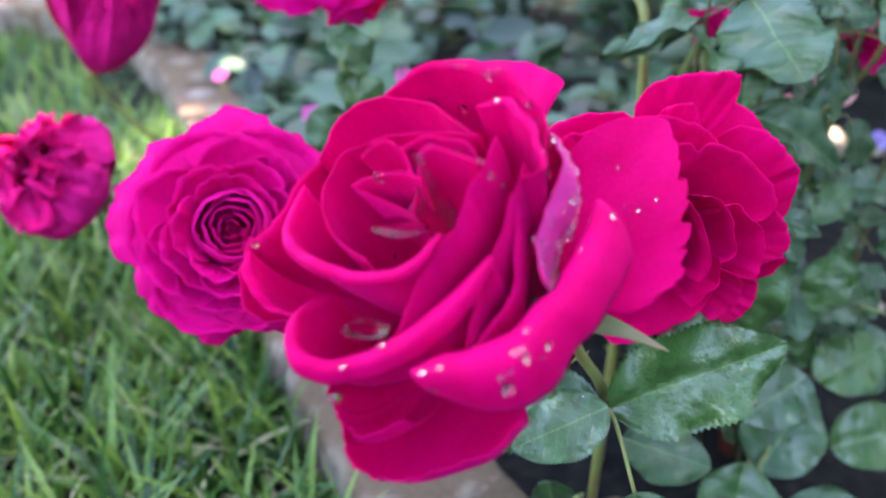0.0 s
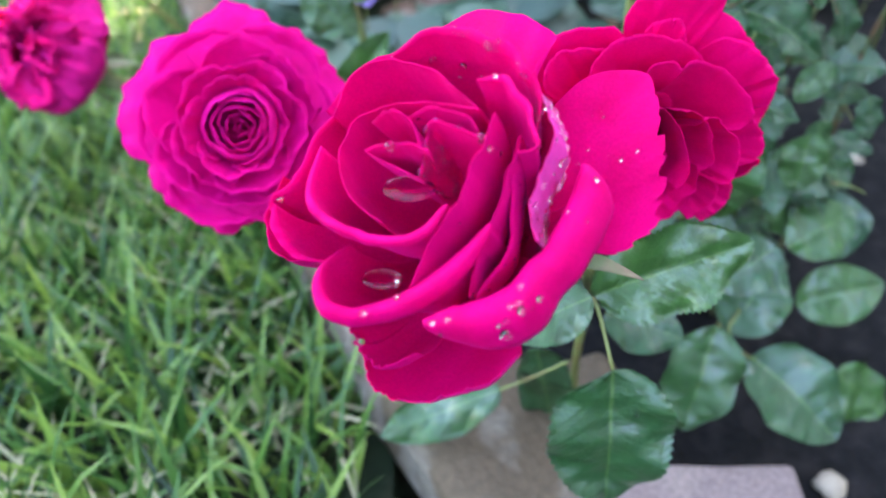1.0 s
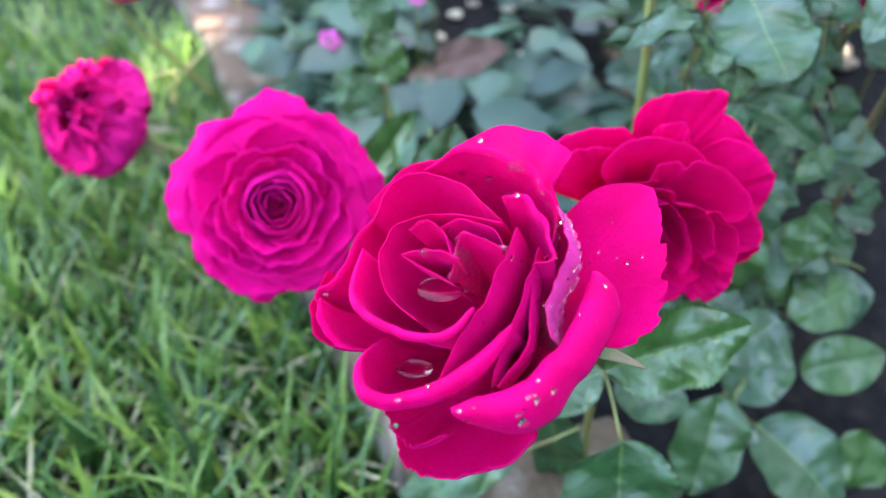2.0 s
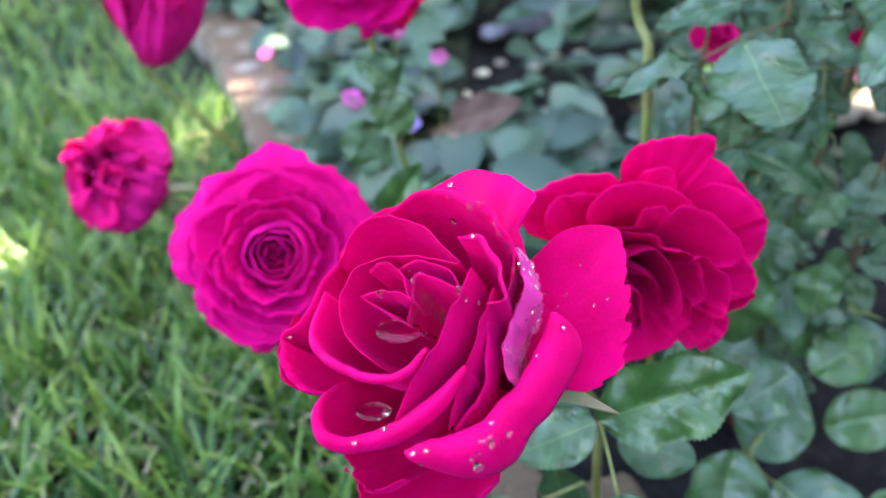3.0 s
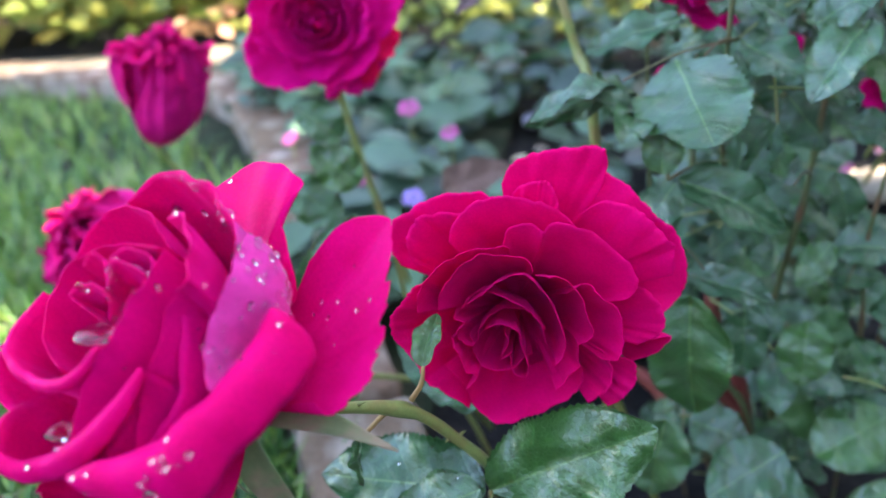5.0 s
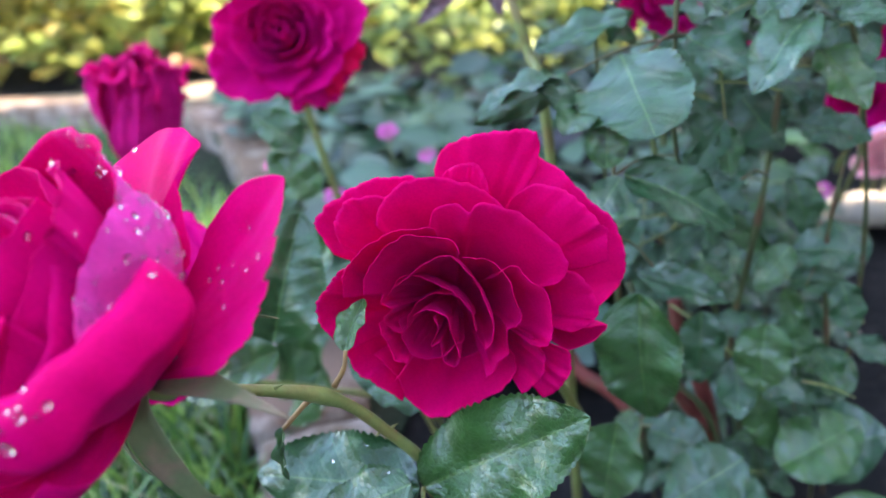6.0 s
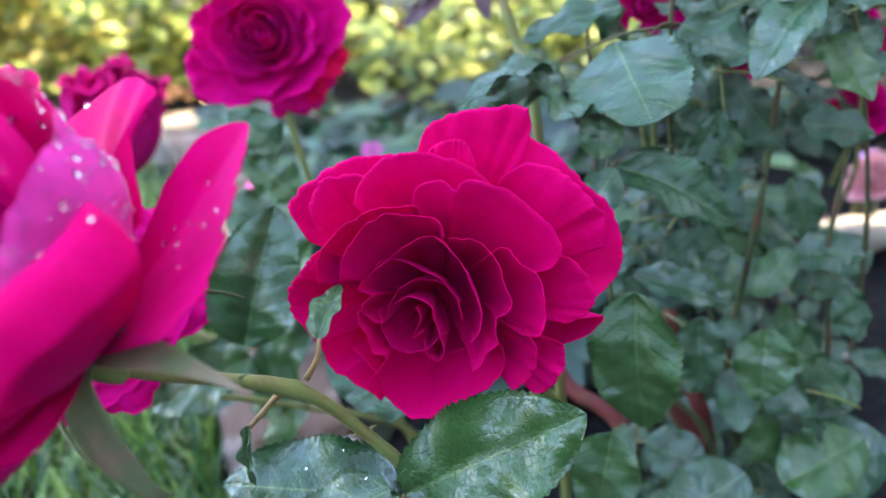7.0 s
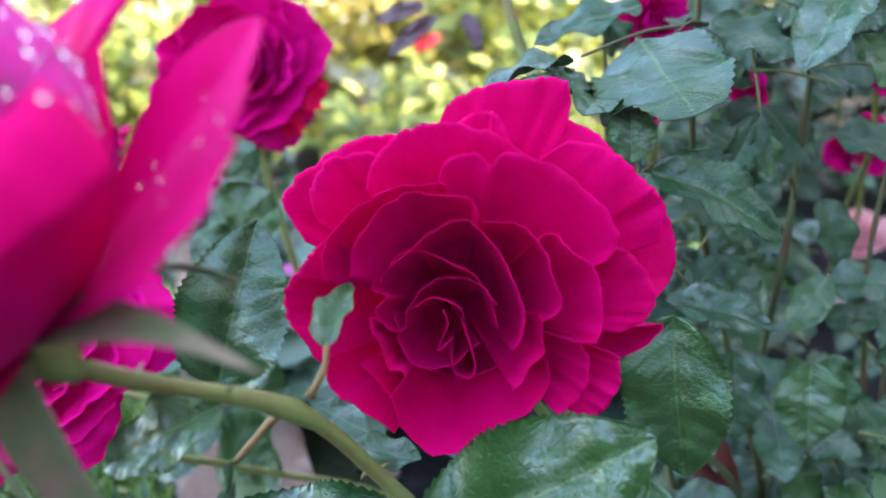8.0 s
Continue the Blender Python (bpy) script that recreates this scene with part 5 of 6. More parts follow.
# side twigs from the canes out to the leaves
for a, b in [((0.278, 0.56, 0.30), (0.247, 0.47, 0.33)), ((0.18, 0.47, 0.335), (0.212, 0.47, 0.345)), ((0.18, 0.465, 0.30), (0.20, 0.455, 0.285)), ((0.22, 0.52, 0.40), (0.20, 0.505, 0.395)),
             ((0.22, 0.52, 0.40), (0.155, 0.48, 0.39)), ((0.30, 0.52, 0.43), (0.285, 0.49, 0.42)), ((0.315, 0.55, 0.25), (0.30, 0.53, 0.235)), ((0.30, 0.59, 0.15), (0.30, 0.53, 0.14)), ((0.20, 0.52, 0.16), (0.19, 0.44, 0.16))]:
    mid = [(a[i] + b[i]) / 2 + (0.004 if i == 2 else 0) for i in range(3)]
    tube("twig", [a, mid, b], 0.0011, 0.0007, CANE, bush, 8, 6)


# ---- small roses in the bush ----
for at, axis, size, n, mats, label in [((0.400, 0.79, 0.285), (-0.2, -0.8, 0.3), 0.030, 14, MAGENTA, "magenta rose half hidden by the bush"), ((0.209, 0.66, 0.397), (0.2, -0.8, 0.2), 0.030, 14, MAGENTA, "magenta rose hidden behind the bush's leaves"),
                                       ((0.368, 0.69, 0.355), (-0.2, -0.8, 0.3), 0.022, 12, MAGENTA, "magenta rose at the bush's edge"), ((0.564, 1.220, 0.083), (-0.3, -0.6, 0.7), 0.045, 14, BLUSH, "pale blush pink rosebud in the bush"),
                                       ((0.281, 0.69, 0.343), (-0.2, -0.7, 0.6), 0.016, 12, MAGENTA, "small magenta rose deep in the bush"), ((0.205, 0.64, 0.338), (-0.2, -0.7, 0.5), 0.020, 10, FADED, "small dark magenta rose among the leaves")]:
    flower = rose(at, axis, label)
    spiral_rose(flower, size, n, 0.5, int(at[0] * 1000), mats=mats, peak=0.6)
    stem_of(flower, [at, (at[0] + 0.01, at[1] + 0.03, at[2] - 0.06), (at[0] + 0.02, at[1] + 0.12, at[2] - 0.14)], 0.0018, 0.0026)


# ---- low plants, shrubs and distance ----
def foliage(name, spots, size, mat, parent=None, seed=0, flat=0.5, width=0.32):
    """Many small folded leaves at the given spots, in one mesh."""
    rnd = random.Random(seed)
    verts, faces = [], []
    for x, y, z in spots:
        le = rnd.uniform(*size)
        a, el = rnd.uniform(0, 6.283), rnd.uniform(-0.8, 0.9) * flat
        d = Vector((math.cos(a) * math.cos(el), math.sin(a) * math.cos(el), math.sin(el)))
        s = d.cross(Vector((rnd.uniform(-0.6, 0.6), rnd.uniform(-0.8, 0.3), 1))).normalized()
        n = s.cross(d)
        o = Vector((x, y, z))
        k = len(verts)
        w = width * le
        for t, q in ((0, 0.05), (0.2, 0.7), (0.5, 1.0), (0.8, 0.72), (1, 0.02)):
            c = o + d * le * t - n * le * 0.18 * t * t
            verts += [c - s * w * q + n * w * q * 0.3, c, c + s * w * q + n * w * q * 0.3]
        for t in range(4):
            m = k + 3 * t
            faces += [(m, m + 1, m + 4, m + 3), (m + 1, m + 2, m + 5, m + 4)]
    return mesh_object(name, verts, faces, [mat], parent)


PEBBLES = [(-0.03, 1.36), (0.0, 1.46), (0.05, 1.21), (-0.02, 1.13), (0.14, 1.54), (0.19, 1.56), (0.10, 1.49), (-0.09, 1.50), (0.11, 1.29)]


def low_spots(n, seed, x0, x1, y0, y1, z1, clump=14):
    rnd = random.Random(seed)
    out = []
    while len(out) < n:
        cx, cy, ch = rnd.uniform(x0, x1), rnd.uniform(y0, y1), rnd.uniform(0.3, 1) * z1
        if cx < edge_x(cy) + 0.03 or any(math.hypot(cx - px, cy + 0.05 - py) < 0.09 for px, py in PEBBLES):
            continue
        for _ in range(clump):
            r = rnd.uniform(0, 1) ** 0.6 * 0.11
            a = rnd.uniform(0, 6.283)
            out.append((cx + r * math.cos(a), cy + r * math.sin(a), max(-0.02, ch * (1 - (r / 0.13) ** 2) * rnd.uniform(0.4, 1))))
    return out


tagged(foliage("low_bedding_leaves", low_spots(560, 21, -0.75, 0.4, 0.9, 2.2, 0.22), (0.035, 0.11), DARKLEAF, seed=5), "low dark green bedding plants over the soil", "bedding plants", kind="stuff")
tagged(foliage("grey_green_leaves", low_spots(230, 22, -0.5, 0.15, 0.85, 1.4, 0.22), (0.04, 0.10), SAGE, seed=6), "grey-green leafy bedding plants catching the sky", "bedding plants", kind="stuff")


_er = random.Random(64)
_spots = [(edge_x(y) + _er.uniform(-0.02, 0.09) + (0.05 if 1.0 < y < 1.4 else 0), y, _er.uniform(0.055, 0.15)) for y in (_er.uniform(0.85, 1.8) for _ in range(80))]
tagged(foliage("overhanging_leaves", _spots, (0.035, 0.085), SAGE, seed=9), "green bedding leaves hanging over the edging", "bedding plants", kind="stuff")


def blossom(at, size, mat, seed, label, tilt=(0.0, -0.5, 0.85), petals=5):
    """A small five-petalled flower with a yellow eye on a thin stalk."""
    rnd = random.Random(seed)
    ob = empty("bedding_flower")
    ob.matrix_basis = flower_frame(at, (tilt[0] + rnd.uniform(-0.3, 0.3), tilt[1], tilt[2]))
    for k in range(petals):
        petal(ob, 360 / petals * k, 34, (size, size * 0.25), belly=(size * 0.55, size * 0.28), side=(size * 0.85, size * 0.2), seed=seed + k, nu=9, nv=6, mats=[mat, mat], foot=size * 0.08, ruffle=size * 0.06)
    inv = ob.matrix_basis.inverted()
    tube("stalk", [inv @ Vector(at), inv @ Vector((at[0], at[1] + 0.01, at[2] * 0.5)), inv @ Vector((at[0], at[1] + 0.02, -0.03))], 0.0012, 0.0012, STEM, ob, 6, 5)
    return tagged(ob, label, "flower", "small bedding flowers")


for k, (x, y, z, s, m) in enumerate([(-0.113, 1.10, 0.19, 0.020, PINK), (-0.05, 1.05, 0.17, 0.016, PINK), (-0.16, 0.98, 0.14, 0.020, PINK), 
                                     (-0.33, 1.2, 0.12, 0.016, PINK), (0.56, 1.28, 0.06, 0.022, PINK),
                                     (0.60, 1.36, 0.08, 0.022, VIOLET), (0.48, 1.2, 0.05, 0.018, PINK), (-0.08, 0.93, 0.13, 0.017, VIOLET), (0.62, 1.12, 0.06, 0.02, VIOLET)]):
    blossom((x, y, z), s * 0.8, m, 300 + k, "small pink bedding flower on a thin stalk" if m is PINK else "small violet bedding flower on a thin stalk")

dead = new("dead_leaf", leaf_mesh("dead_leaf", 0.36, 0.45, 0.25, 0.1, 7, 14))
dead.data.materials.append(BROWN)
dead.matrix_basis = leaf_pose((-0.02, 0.82, 0.185), (0.045, 0.79, 0.225), (-0.2, -0.8, 0.6), 1.0)
tagged(dead, "curled brown dead leaf caught among the plants", "leaf")

_rnd = random.Random(31)


def chip(at, size, seed, mat, label, category="stone"):
    bm = bmesh.new()
    bmesh.ops.create_icosphere(bm, subdivisions=2, radius=size)
    for v in bm.verts:
        v.co += v.co * 0.45 * noise.noise(v.co / size * 1.1 + Vector((seed, 0, 0)))
        v.co.z *= 0.45
    for f in bm.faces:
        f.smooth = True
    me = bpy.data.meshes.new("pale_stone")
    bm.to_mesh(me)
    bm.free()
    me.materials.append(mat)
    ob = new("pale_stone", me)
    ob.location = at
    return tagged(ob, label, category, "pale stones in the bed")


# First nine, and the two large ones below, stand in for sunlit ground.
for k in range(26):
    if k < 9:
        at, s = (0.52 + 0.035 * (k % 4) + _rnd.uniform(0, 0.03), 1.26 + 0.06 * (k // 4) + _rnd.uniform(0, 0.03), -0.02), _rnd.uniform(0.018, 0.032)
    else:
        at, s = (_rnd.uniform(-0.15, 0.8), _rnd.uniform(0.75, 1.6), -0.03), _rnd.uniform(0.008, 0.018)
    chip(at, s, k * 3.7, PALE, "pale cream stone lying on the dark soil")
for _x, _y, _s in ((0.555, 1.25, 0.05), (0.61, 1.27, 0.04)):
    chip((_x, _y, 0.005), _s, _x * 90, PALE, "large pale cream stone standing in for sunlit ground")
for _x, _y, _s in ((-0.13, 1.02, 0.03), (-0.05, 1.18, 0.035), (-0.27, 1.12, 0.035), (0.02, 0.96, 0.022)):
    chip((_x, _y, -0.01), _s, _x * 70, STONE, "tan stone lying between the bedding plants")
for _x, _y, _s in ((0.09, 1.70, 0.05), (0.16, 1.74, 0.04), (0.02, 1.63, 0.03), (-0.16, 1.46, 0.03)):
    chip((_x, _y, 0.0), _s, _x * 50, SLATE, "grey lilac stone lying in the bed")
CREAM = material("cream_pebble", (0.62, 0.54, 0.38), 0.7, 0.3, grain=0.2, stain=0.4, stain_scale=50)
for _x, _y in PEBBLES:
    chip((_x, _y, -0.02), 0.013, _x * 60 + _y, CREAM, "small cream pebble lying between the bedding plants")
chip((0.318, 0.372, -0.025), 0.013, 55.0, PALE, "pale cream stone lying on the dark soil")


def shrub(at, size, mat, n, seed, label, leaf_size=(0.05, 0.09)):
    """A shrub of several stems with an uneven crown of small leaves."""
    rnd = random.Random(seed)
    ob = empty("garden_shrub", at)
    lobes = [(rnd.uniform(-0.55, 0.55) * size[0], rnd.uniform(-0.5, 0.5) * size[0], size[1] * rnd.uniform(0.4, 0.85), rnd.uniform(0.2, 0.38) * size[0]) for _ in range(9)]
    spots = []
    for _ in range(n):
        x, y, z, r = lobes[rnd.randrange(9)]
        d = Vector((rnd.gauss(0, 1), rnd.gauss(0, 1), rnd.gauss(0, 1))).normalized() * r * rnd.uniform(0.5, 1.15)
        spots.append((x + d.x, y + d.y, max(0.02, z + d.z)))
    foliage("crown", spots, leaf_size, mat, ob, seed, 1.0, 0.3)
    for x, y, z, r in lobes[:5]:
        tube("branch", [(x * 0.1, y * 0.1, -0.03), (x * 0.5, y * 0.5, z * 0.5), (x, y, z)], 0.012, 0.005, CANE, ob, 8, 6)
    return tagged(ob, label, "shrub", "garden shrubs behind the lawn")


shrub((-2.2, 3.0, 0), (0.9, 0.75), SHRUB, 1500, 41, "sunlit yellow-green garden shrub behind the lawn")
shrub((-1.2, 3.1, 0), (0.8, 0.62), SHRUB_GREEN, 1400, 42, "sunlit olive green garden shrub behind the lawn")
shrub((-0.45, 3.4, 0), (0.8, 0.70), SHRUB, 1500, 43, "bright yellow-green shrub in full sun")
shrub((0.35, 3.3, 0), (0.8, 0.62), SHRUB_GREEN, 1400, 44, "sunlit olive green shrub in the border")
shrub((0.0, 2.45, 0), (0.5, 0.30), SHRUB_GREEN, 900, 45, "low grey-green shrub at the bed's back", (0.03, 0.06))
shrub((-1.7, 3.9, 0), (1.1, 1.1), SHRUB, 1700, 46, "tall golden shrub in the sun")
shrub((1.2, 3.4, 0), (0.9, 0.8), SHRUB, 1400, 47, "yellow-green shrub in the sun")
shrub((-3.4, 3.2, 0), (1.0, 0.9), SHRUB_GREEN, 1500, 48, "olive green shrub behind the lawn")
shrub((-0.3, 4.6, 0), (1.3, 1.2), SHRUB, 1800, 49, "tall golden shrub in the sun")
for k in range(16):
    x, y, z = _rnd.uniform(-2.6, 0.9), _rnd.uniform(2.5, 2.9), _rnd.uniform(0.3, 0.62)
    blossom((x, y, z), _rnd.uniform(0.03, 0.045), RED if k % 3 else PEACH, 500 + k, "red garden flower among the shrubs" if k % 3 else "peach garden flower among the shrubs")


PATH_SAND = material("path_sand", (0.30, 0.24, 0.17), 0.9, 0.2, grain=0.3, grain_scale=60, stain=0.5, stain_scale=6, stain_color=(0.18, 0.14, 0.10), bump=0.8, bump_scale=80)
_v = [(-4.2 + 0.1 * i, 2.42 + 0.06 * math.sin(i * 0.2) + w + 0.02 * noise.noise((i * 0.7, w * 9, 2)), -0.022) for i in range(36) for w in (0, 0.07, 0.16)]
_v += [(x, y, z - 0.06) for x, y, z in _v]
_f = [(3 * i + j, 3 * i + 3 + j, 3 * i + 4 + j, 3 * i + 1 + j) for i in range(35) for j in (0, 1)]
_f += [(3 * i + o, 3 * i + 108 + o, 3 * i + 111 + o, 3 * i + 3 + o) if o == 0 else (3 * i + o, 3 * i + 3 + o, 3 * i + 111 + o, 3 * i + 108 + o) for i in range(35) for o in (0, 2)]
tagged(mesh_object("garden_path", _v, _f, [PATH_SAND]), "pale sandy garden path in the sun", "path", kind="structure")
_br = random.Random(71)
for _mat, _n, _x0, _x1, _label in ((SHRUB, 1500, -3.6, -0.9, "low yellow-green border plants in the sun"), (SHRUB_GREEN, 1500, -3.4, 0.5, "low olive green border plants in the sun"), (PEACH, 150, -2.2, -0.4, "peach border flowers in the sun")):
    _spots = []
    while len(_spots) < _n:
        cx, cy, ch = _br.uniform(_x0, _x1), _br.uniform(2.62, 3.7), _br.uniform(0.1, 0.42)
        for _ in range(18):
            r, a = _br.uniform(0, 1) ** 0.6 * 0.16, _br.uniform(0, 6.283)
            _spots.append((cx + r * math.cos(a), cy + r * math.sin(a), max(0.0, ch * (1 - (r / 0.2) ** 2) * _br.uniform(0.3, 1))))
    tagged(foliage("border_leaves" if _mat is not PEACH else "border_petals", _spots, (0.05, 0.12), _mat, seed=_n), _label, "border plants", kind="stuff")


def hedge(x0, x1, y, height, n, seed):
    rnd = random.Random(seed)
    spots = [(rnd.uniform(x0, x1), y + rnd.uniform(-0.5, 0.3), rnd.uniform(0, 1) ** 0.7 * height * (1 + 0.15 * math.sin(rnd.uniform(0, 6)))) for _ in range(n)]
    return tagged(foliage("far_hedge", spots, (0.18, 0.34), SHRUB_GREEN, seed=seed), "added green hedge far off, its unseen upper part blocking low sky", "hedge", kind="stuff")


# Hedge added to hide the horizon; its unseen upper leaves block low sky.
hedge(-8, 7, 7.5, 4.6, 9000, 61)
_spots = [(x, y, z) for x, y, z in ((_rnd.uniform(0.36, 2.0), _rnd.uniform(1.8, 2.3), _rnd.uniform(-0.05, 0.9)) for _ in range(1500))]
tagged(foliage("shaded_shrub_leaves", _spots, (0.07, 0.12), DARKLEAF, seed=62), "dense dark leaves of shaded shrubs behind the bush", "shrub", kind="stuff")


# ---- raindrops ----
def drop_mesh(name, flat):
    """A drop of water lying on a surface, one unit in radius, its foot at z = 0."""
    verts, faces, n, rings = [], [], 14, 7
    for i in range(rings):
        th = math.pi * 0.5 * i / (rings - 1) * 1.25 - math.pi * 0.125
        verts += [(math.cos(th) * math.cos(2 * math.pi * j / n), math.cos(th) * math.sin(2 * math.pi * j / n), (math.sin(th) + 0.3) * flat) for j in range(n)]
    for i in range(rings - 1):
        faces += [(i * n + j, i * n + (j + 1) % n, (i + 1) * n + (j + 1) % n, (i + 1) * n + j) for j in range(n)]
    faces += [tuple(range(n))[::-1], tuple((rings - 1) * n + j for j in range(n))]
    me = bpy.data.meshes.new(name)
    me.from_pydata(verts, [], faces)
    me.polygons.foreach_set("use_smooth", [True] * len(me.polygons))
    me.materials.append(WATER)
    return me


DROP = drop_mesh("water_drop", 0.75)
POOL = drop_mesh("water_pool", 0.22)


def drop(x, y, z, nx, ny, nz, r, on="petal"):
    ob = new("water_drop", DROP)
    m = Vector((nx, ny, nz)).to_track_quat("Z", "Y").to_matrix().to_4x4() @ Matrix.Diagonal((r / 1000, r / 1000 * (0.85 + 0.3 * random.random()), r / 1000, 1))
    m.translation = Vector((x, y, z)) + Vector((nx, ny, nz)) * 0.0002
    ob.matrix_basis = m
    return tagged(ob, "clear raindrop beaded on a rose petal" if on == "petal" else "clear raindrop lying on a green rose leaf", "raindrop", "raindrops on petals" if on == "petal" else "raindrops on leaves")


def pool(at, size, label):
    ob = new("water_pool", POOL)
    m = Matrix.Diagonal((size[0], size[1], size[0] * 0.85, 1))
    m.translation = at
    ob.matrix_basis = m
    return tagged(ob, label, "water")


drop(0.0246, 0.1700, 0.3705, 0.32, -0.95, -0.01, 1.95)
drop(0.0290, 0.1724, 0.3781, 0.38, -0.81, 0.45, 1.27)
drop(0.0258, 0.1726, 0.3797, 0.14, -0.79, 0.60, 0.85)
drop(0.0282, 0.1736, 0.3803, 0.14, -0.78, 0.61, 0.68)
drop(0.0226, 0.1696, 0.3741, 0.29, -0.95, 0.14, 0.94)
drop(-0.0189, 0.1798, 0.3694, -0.12, -0.82, 0.56, 0.94)
drop(-0.0082, 0.1809, 0.3749, -0.55, -0.15, 0.82, 1.02)
drop(-0.0082, 0.2378, 0.3696, 0.71, -0.58, 0.40, 0.85)
drop(0.0237, 0.2117, 0.4071, 0.92, -0.38, 0.06, 1.02)
drop(0.0134, 0.2531, 0.4149, -0.46, -0.82, -0.35, 1.36)
drop(0.0218, 0.2214, 0.4287, -0.40, -0.75, 0.53, 0.77)
drop(0.0106, 0.2820, 0.4142, -0.37, -0.61, 0.71, 1.1)
drop(-0.0481, 0.2181, 0.3847, 0.22, -0.89, -0.41, 1.02)
drop(-0.0102, 0.2151, 0.4084, -0.07, -0.91, -0.41, 2.04)
drop(-0.0017, 0.2233, 0.4122, 0.34, -0.92, -0.21, 0.77)
drop(0.0675, 0.2329, 0.3898, -0.66, -0.43, 0.62, 0.77)
drop(0.0722, 0.2319, 0.3942, -0.66, -0.49, 0.57, 0.68)
drop(0.0544, 0.2412, 0.3818, -0.55, -0.61, 0.57, 0.85)
drop(0.0538, 0.2397, 0.3797, -0.62, -0.45, 0.64, 0.68)
drop(0.0580, 0.2432, 0.3869, -0.64, -0.42, 0.65, 0.59)
drop(0.0025, 0.1707, 0.3745, -0.26, -0.67, 0.69, 0.85)
drop(0.0071, 0.1706, 0.3762, -0.18, -0.67, 0.72, 0.59)
drop(0.0052, 0.1705, 0.3696, -0.17, -0.92, -0.34, 0.51)
drop(0.0289, 0.1769, 0.3834, -0.03, -0.56, 0.83, 0.68)
drop(0.0253, 0.1906, 0.3798, 0.79, -0.61, 0.04, 0.51)
drop(0.0226, 0.1887, 0.3767, 0.61, -0.78, -0.14, 0.51)
drop(0.0288, 0.1953, 0.3779, 0.85, -0.52, 0.04, 0.51)
drop(0.0204, 0.1875, 0.3719, 0.76, -0.64, -0.14, 0.59)
drop(0.0151, 0.1852, 0.3716, 0.85, -0.53, 0.02, 0.94)
drop(0.0337, 0.1996, 0.3960, 0.79, -0.57, 0.23, 0.51)
drop(0.0430, 0.2122, 0.4034, 0.81, -0.59, 0.03, 1.36)
drop(0.0420, 0.2221, 0.4121, 0.84, 0.05, 0.54, 1.1)
drop(0.0441, 0.2181, 0.4091, 0.90, -0.05, 0.44, 1.19)
drop(0.0533, 0.2056, 0.4014, 0.52, -0.38, 0.76, 0.85)
drop(0.0404, 0.2103, 0.4131, 0.83, -0.52, 0.20, 0.59)
drop(0.0406, 0.2091, 0.4014, 0.74, -0.67, -0.06, 0.59)
drop(0.0369, 0.2039, 0.3936, 0.86, -0.51, 0.10, 0.68)
drop(0.0364, 0.2036, 0.3973, 0.85, -0.52, 0.09, 0.68)
drop(0.0498, 0.1952, 0.3933, 0.67, -0.53, 0.53, 0.68)
drop(0.0527, 0.2003, 0.3956, 0.63, -0.63, 0.45, 0.51)
drop(0.0445, 0.1971, 0.3957, -0.40, -0.42, 0.81, 0.51)
drop(0.0465, 0.2267, 0.3990, 1.00, 0.09, 0.02, 0.51)
drop(0.0467, 0.2206, 0.3992, 0.99, -0.08, 0.08, 0.59)
drop(0.0395, 0.2200, 0.4157, 0.81, 0.04, 0.59, 0.85)
drop(0.0347, 0.2012, 0.3960, 0.76, -0.62, 0.20, 0.51)
drop(0.0355, 0.2001, 0.3903, 0.91, -0.33, 0.26, 0.51)
drop(-0.0744, 0.4737, 0.2907, -0.24, -0.80, 0.55, 1.19)
drop(-0.0755, 0.4768, 0.2973, -0.11, -0.95, 0.30, 0.85)
drop(0.0468, 0.2473, 0.3796, -0.31, -0.85, 0.43, 0.85)
drop(0.0503, 0.2482, 0.3840, -0.30, -0.87, 0.40, 0.68)
drop(0.0639, 0.2372, 0.3881, -0.67, -0.28, 0.69, 0.85)
drop(0.0197, 0.2056, 0.4134, 0.82, -0.57, 0.06, 1.02)
drop(0.0346, 0.1760, 0.3795, 0.53, -0.79, 0.32, 1.19)
drop(0.0326, 0.1742, 0.3772, 0.49, -0.87, 0.10, 1.02)
drop(0.0247, 0.1704, 0.3754, 0.29, -0.95, 0.14, 1.1)
drop(0.0346, 0.2045, 0.4142, 0.91, 0.28, 0.30, 0.51)
drop(0.0107, 0.1933, 0.3943, 0.67, -0.72, -0.17, 0.51)
drop(0.0297, 0.2047, 0.4003, 0.94, -0.33, 0.10, 0.51)
drop(0.0594, 0.2296, 0.3790, -0.63, -0.48, 0.61, 0.51)
drop(0.0630, 0.2494, 0.3967, -0.56, -0.61, 0.56, 0.51)
drop(0.0577, 0.2033, 0.3867, 0.87, -0.49, 0.11, 0.59)
drop(0.1150, 0.3789, 0.3422, -0.03, -0.78, -0.63, 1.02)
drop(0.0956, 0.3690, 0.2679, 0.31, -0.44, 0.84, 0.85)
drop(0.0943, 0.3620, 0.2932, -0.03, -0.07, 1.00, 0.85)
drop(0.1532, 0.3511, 0.3296, -0.93, -0.06, 0.37, 0.68)
drop(0.1666, 0.3522, 0.3117, -0.87, -0.29, -0.39, 0.51)
drop(0.1073, 0.3717, 0.2737, -0.28, -0.46, 0.85, 0.51)
drop(0.1203, 0.3528, 0.3622, -0.09, -0.44, -0.89, 0.85)
drop(0.1001, 0.3281, 0.2539, -0.37, -0.77, 0.52, 1.53, "leaf")
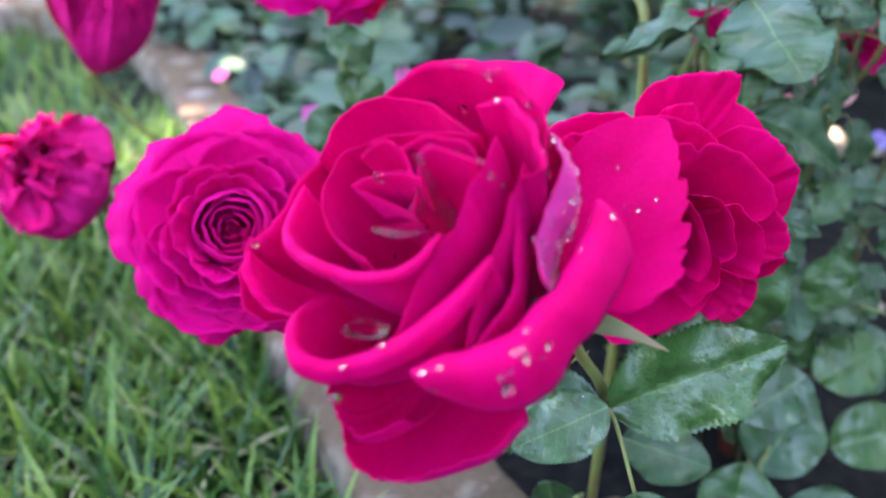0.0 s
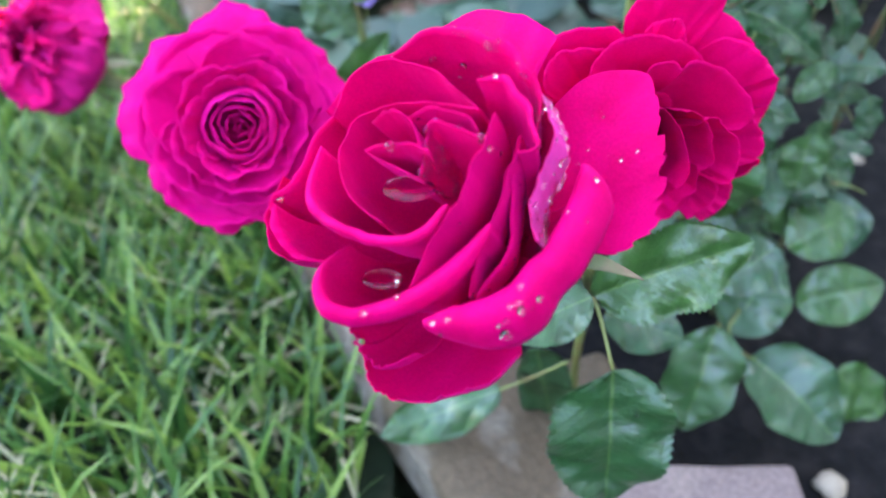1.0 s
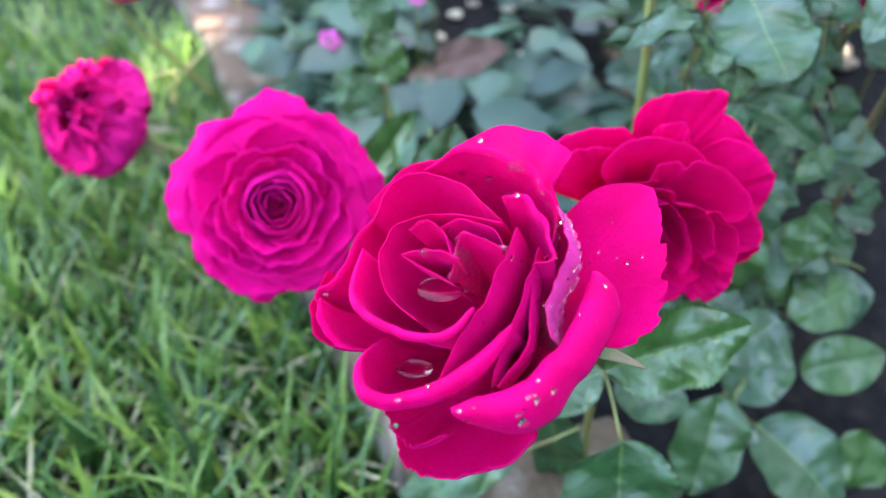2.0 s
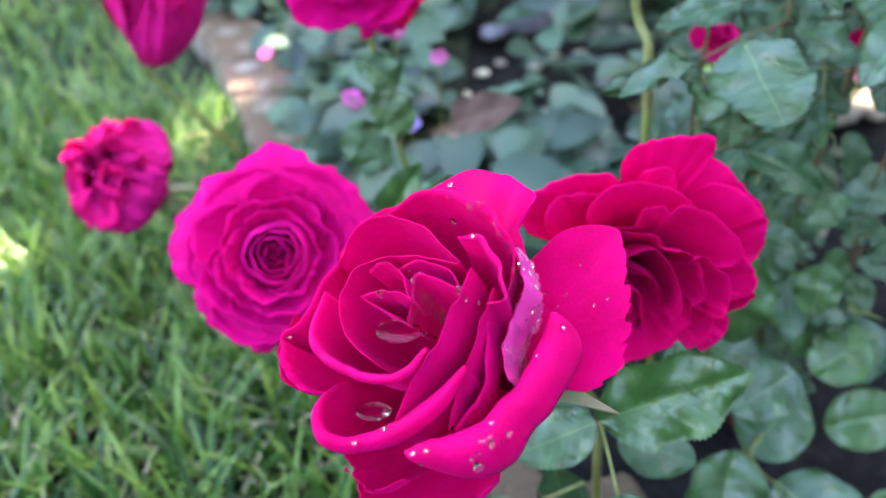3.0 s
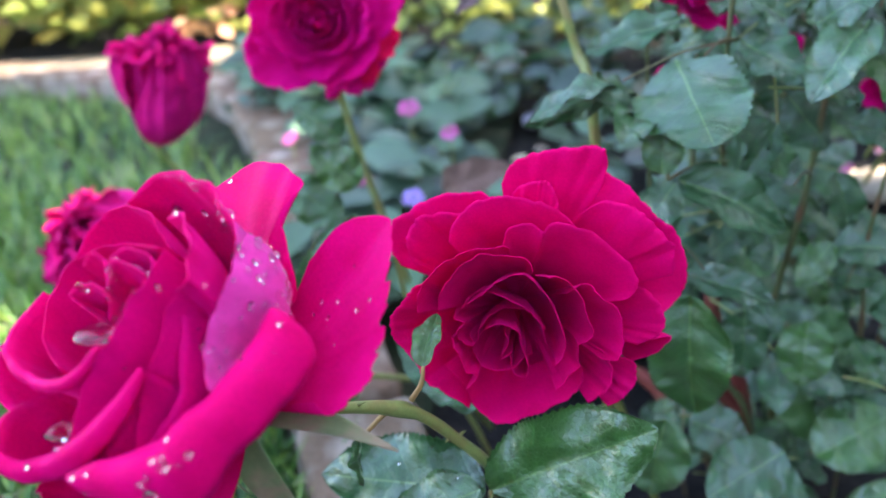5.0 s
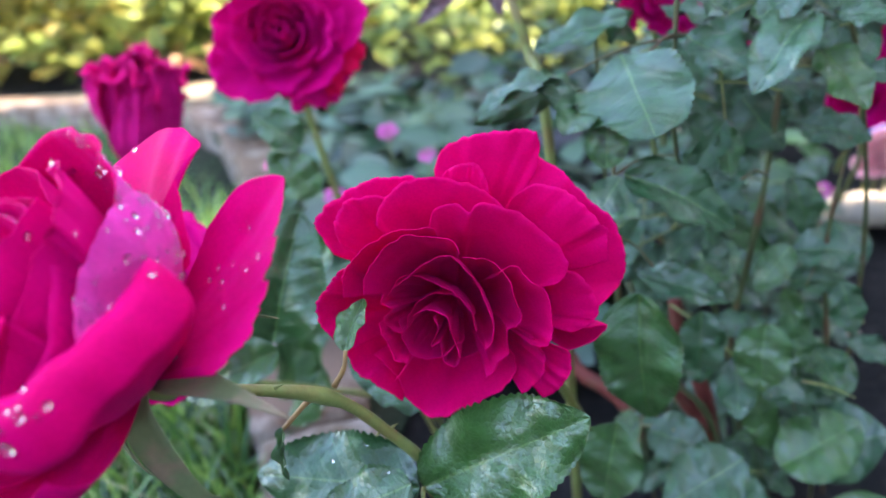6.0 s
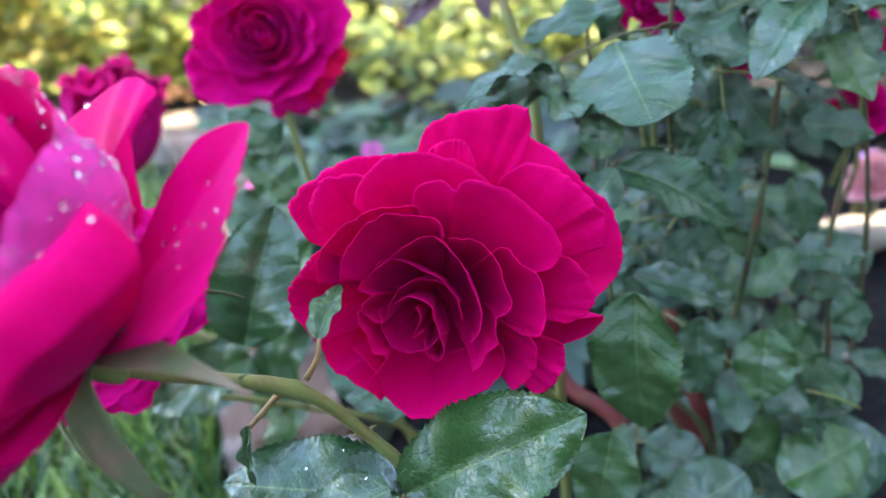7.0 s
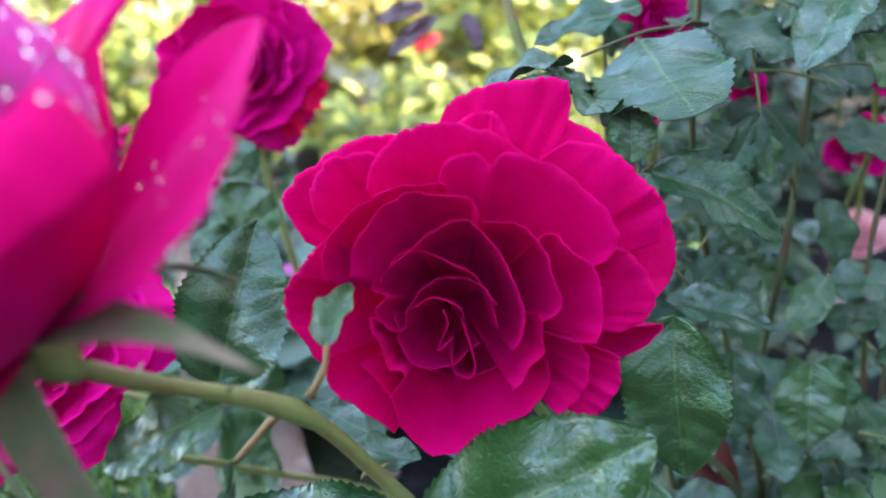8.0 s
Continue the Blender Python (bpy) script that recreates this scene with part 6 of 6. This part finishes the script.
drop(0.1379, 0.3230, 0.2675, -0.26, -0.92, 0.29, 1.7, "leaf")
drop(0.1505, 0.3222, 0.2796, -0.29, -0.96, -0.00, 0.85, "leaf")
drop(0.0578, 0.3400, 0.2455, 0.15, -0.94, 0.31, 0.94, "leaf")
drop(0.0400, 0.3387, 0.2362, -0.26, -0.70, 0.66, 1.02, "leaf")
drop(0.1300, 0.3171, 0.2467, -0.09, -0.94, 0.33, 1.02, "leaf")
drop(0.0742, 0.3183, 0.2467, -0.11, -0.22, 0.97, 0.85, "leaf")
drop(0.1124, 0.2848, 0.2028, -0.16, -0.91, 0.39, 1.7, "leaf")
drop(0.1137, 0.2807, 0.1861, -0.23, -0.95, 0.21, 1.53, "leaf")
drop(0.0788, 0.2844, 0.2035, -0.11, -0.97, 0.21, 1.27, "leaf")
drop(0.0804, 0.2791, 0.1834, 0.31, -0.87, 0.38, 1.27, "leaf")
drop(0.0716, 0.2710, 0.1687, 0.17, -0.99, 0.03, 1.7, "leaf")
drop(0.1224, 0.2780, 0.1719, 0.22, -0.91, 0.35, 1.53, "leaf")
drop(0.0738, 0.2825, 0.1914, 0.03, -0.96, 0.28, 0.85, "leaf")
drop(0.1047, 0.2750, 0.1603, -0.32, -0.92, 0.20, 1.02, "leaf")
drop(0.0885, 0.2841, 0.1991, 0.25, -0.96, 0.16, 0.85, "leaf")
drop(0.1262, 0.2732, 0.1628, 0.12, -0.86, 0.50, 1.27, "leaf")
drop(0.1122, 0.2716, 0.1489, -0.30, -0.95, 0.08, 1.02, "leaf")
drop(0.0879, 0.2743, 0.1667, 0.44, -0.86, 0.25, 0.85, "leaf")
drop(-0.0200, 0.1715, 0.3662, 0.10, -0.60, -0.50, 1.9)  # hanging from a petal
pool((-0.0046, 0.2085, 0.3953), (0.0085, 0.0065), "small pool of rainwater held in the rose's cup")
pool((-0.0133, 0.1914, 0.3725), (0.0065, 0.0048), "small pool of rainwater held in a lower petal")

_rnd = random.Random(77)


def bisect(sums, x):
    return int(np.searchsorted(sums, x))


_fv, _ff = [], []
_base = [(v.co.copy()) for v in DROP.vertices]
_polys = [tuple(p.vertices) for p in DROP.polygons]
for child in front_rose.children:
    if not child.name.startswith("petal"):
        continue
    area = np.cumsum([p.area for p in child.data.polygons])
    wet = child.data.materials[1] == PALE_PETAL[1]
    for _ in range(800 if wet else 9):
        p = child.data.polygons[min(bisect(area, _rnd.random() * area[-1]), len(area) - 1)]
        c, nrm = front_rose.matrix_basis @ p.center, front_rose.matrix_basis.to_3x3() @ p.normal
        if nrm.z < (-0.3 if wet else 0.05) or p.area < 1e-7:
            continue
        q = nrm.to_track_quat("Z", "Y").to_matrix()
        r = 0.00035 + 0.0014 * _rnd.random() ** 3 if wet else _rnd.uniform(0.00022, 0.0006)
        o = len(_fv)
        _fv += [c + q @ (v * r) for v in _base]
        _ff += [tuple(o + k for k in f) for f in _polys]
tagged(mesh_object("fine_raindrops", _fv, _ff, [WATER]), "fine spray of tiny raindrops over the rose's petals", "raindrops", kind="stuff")
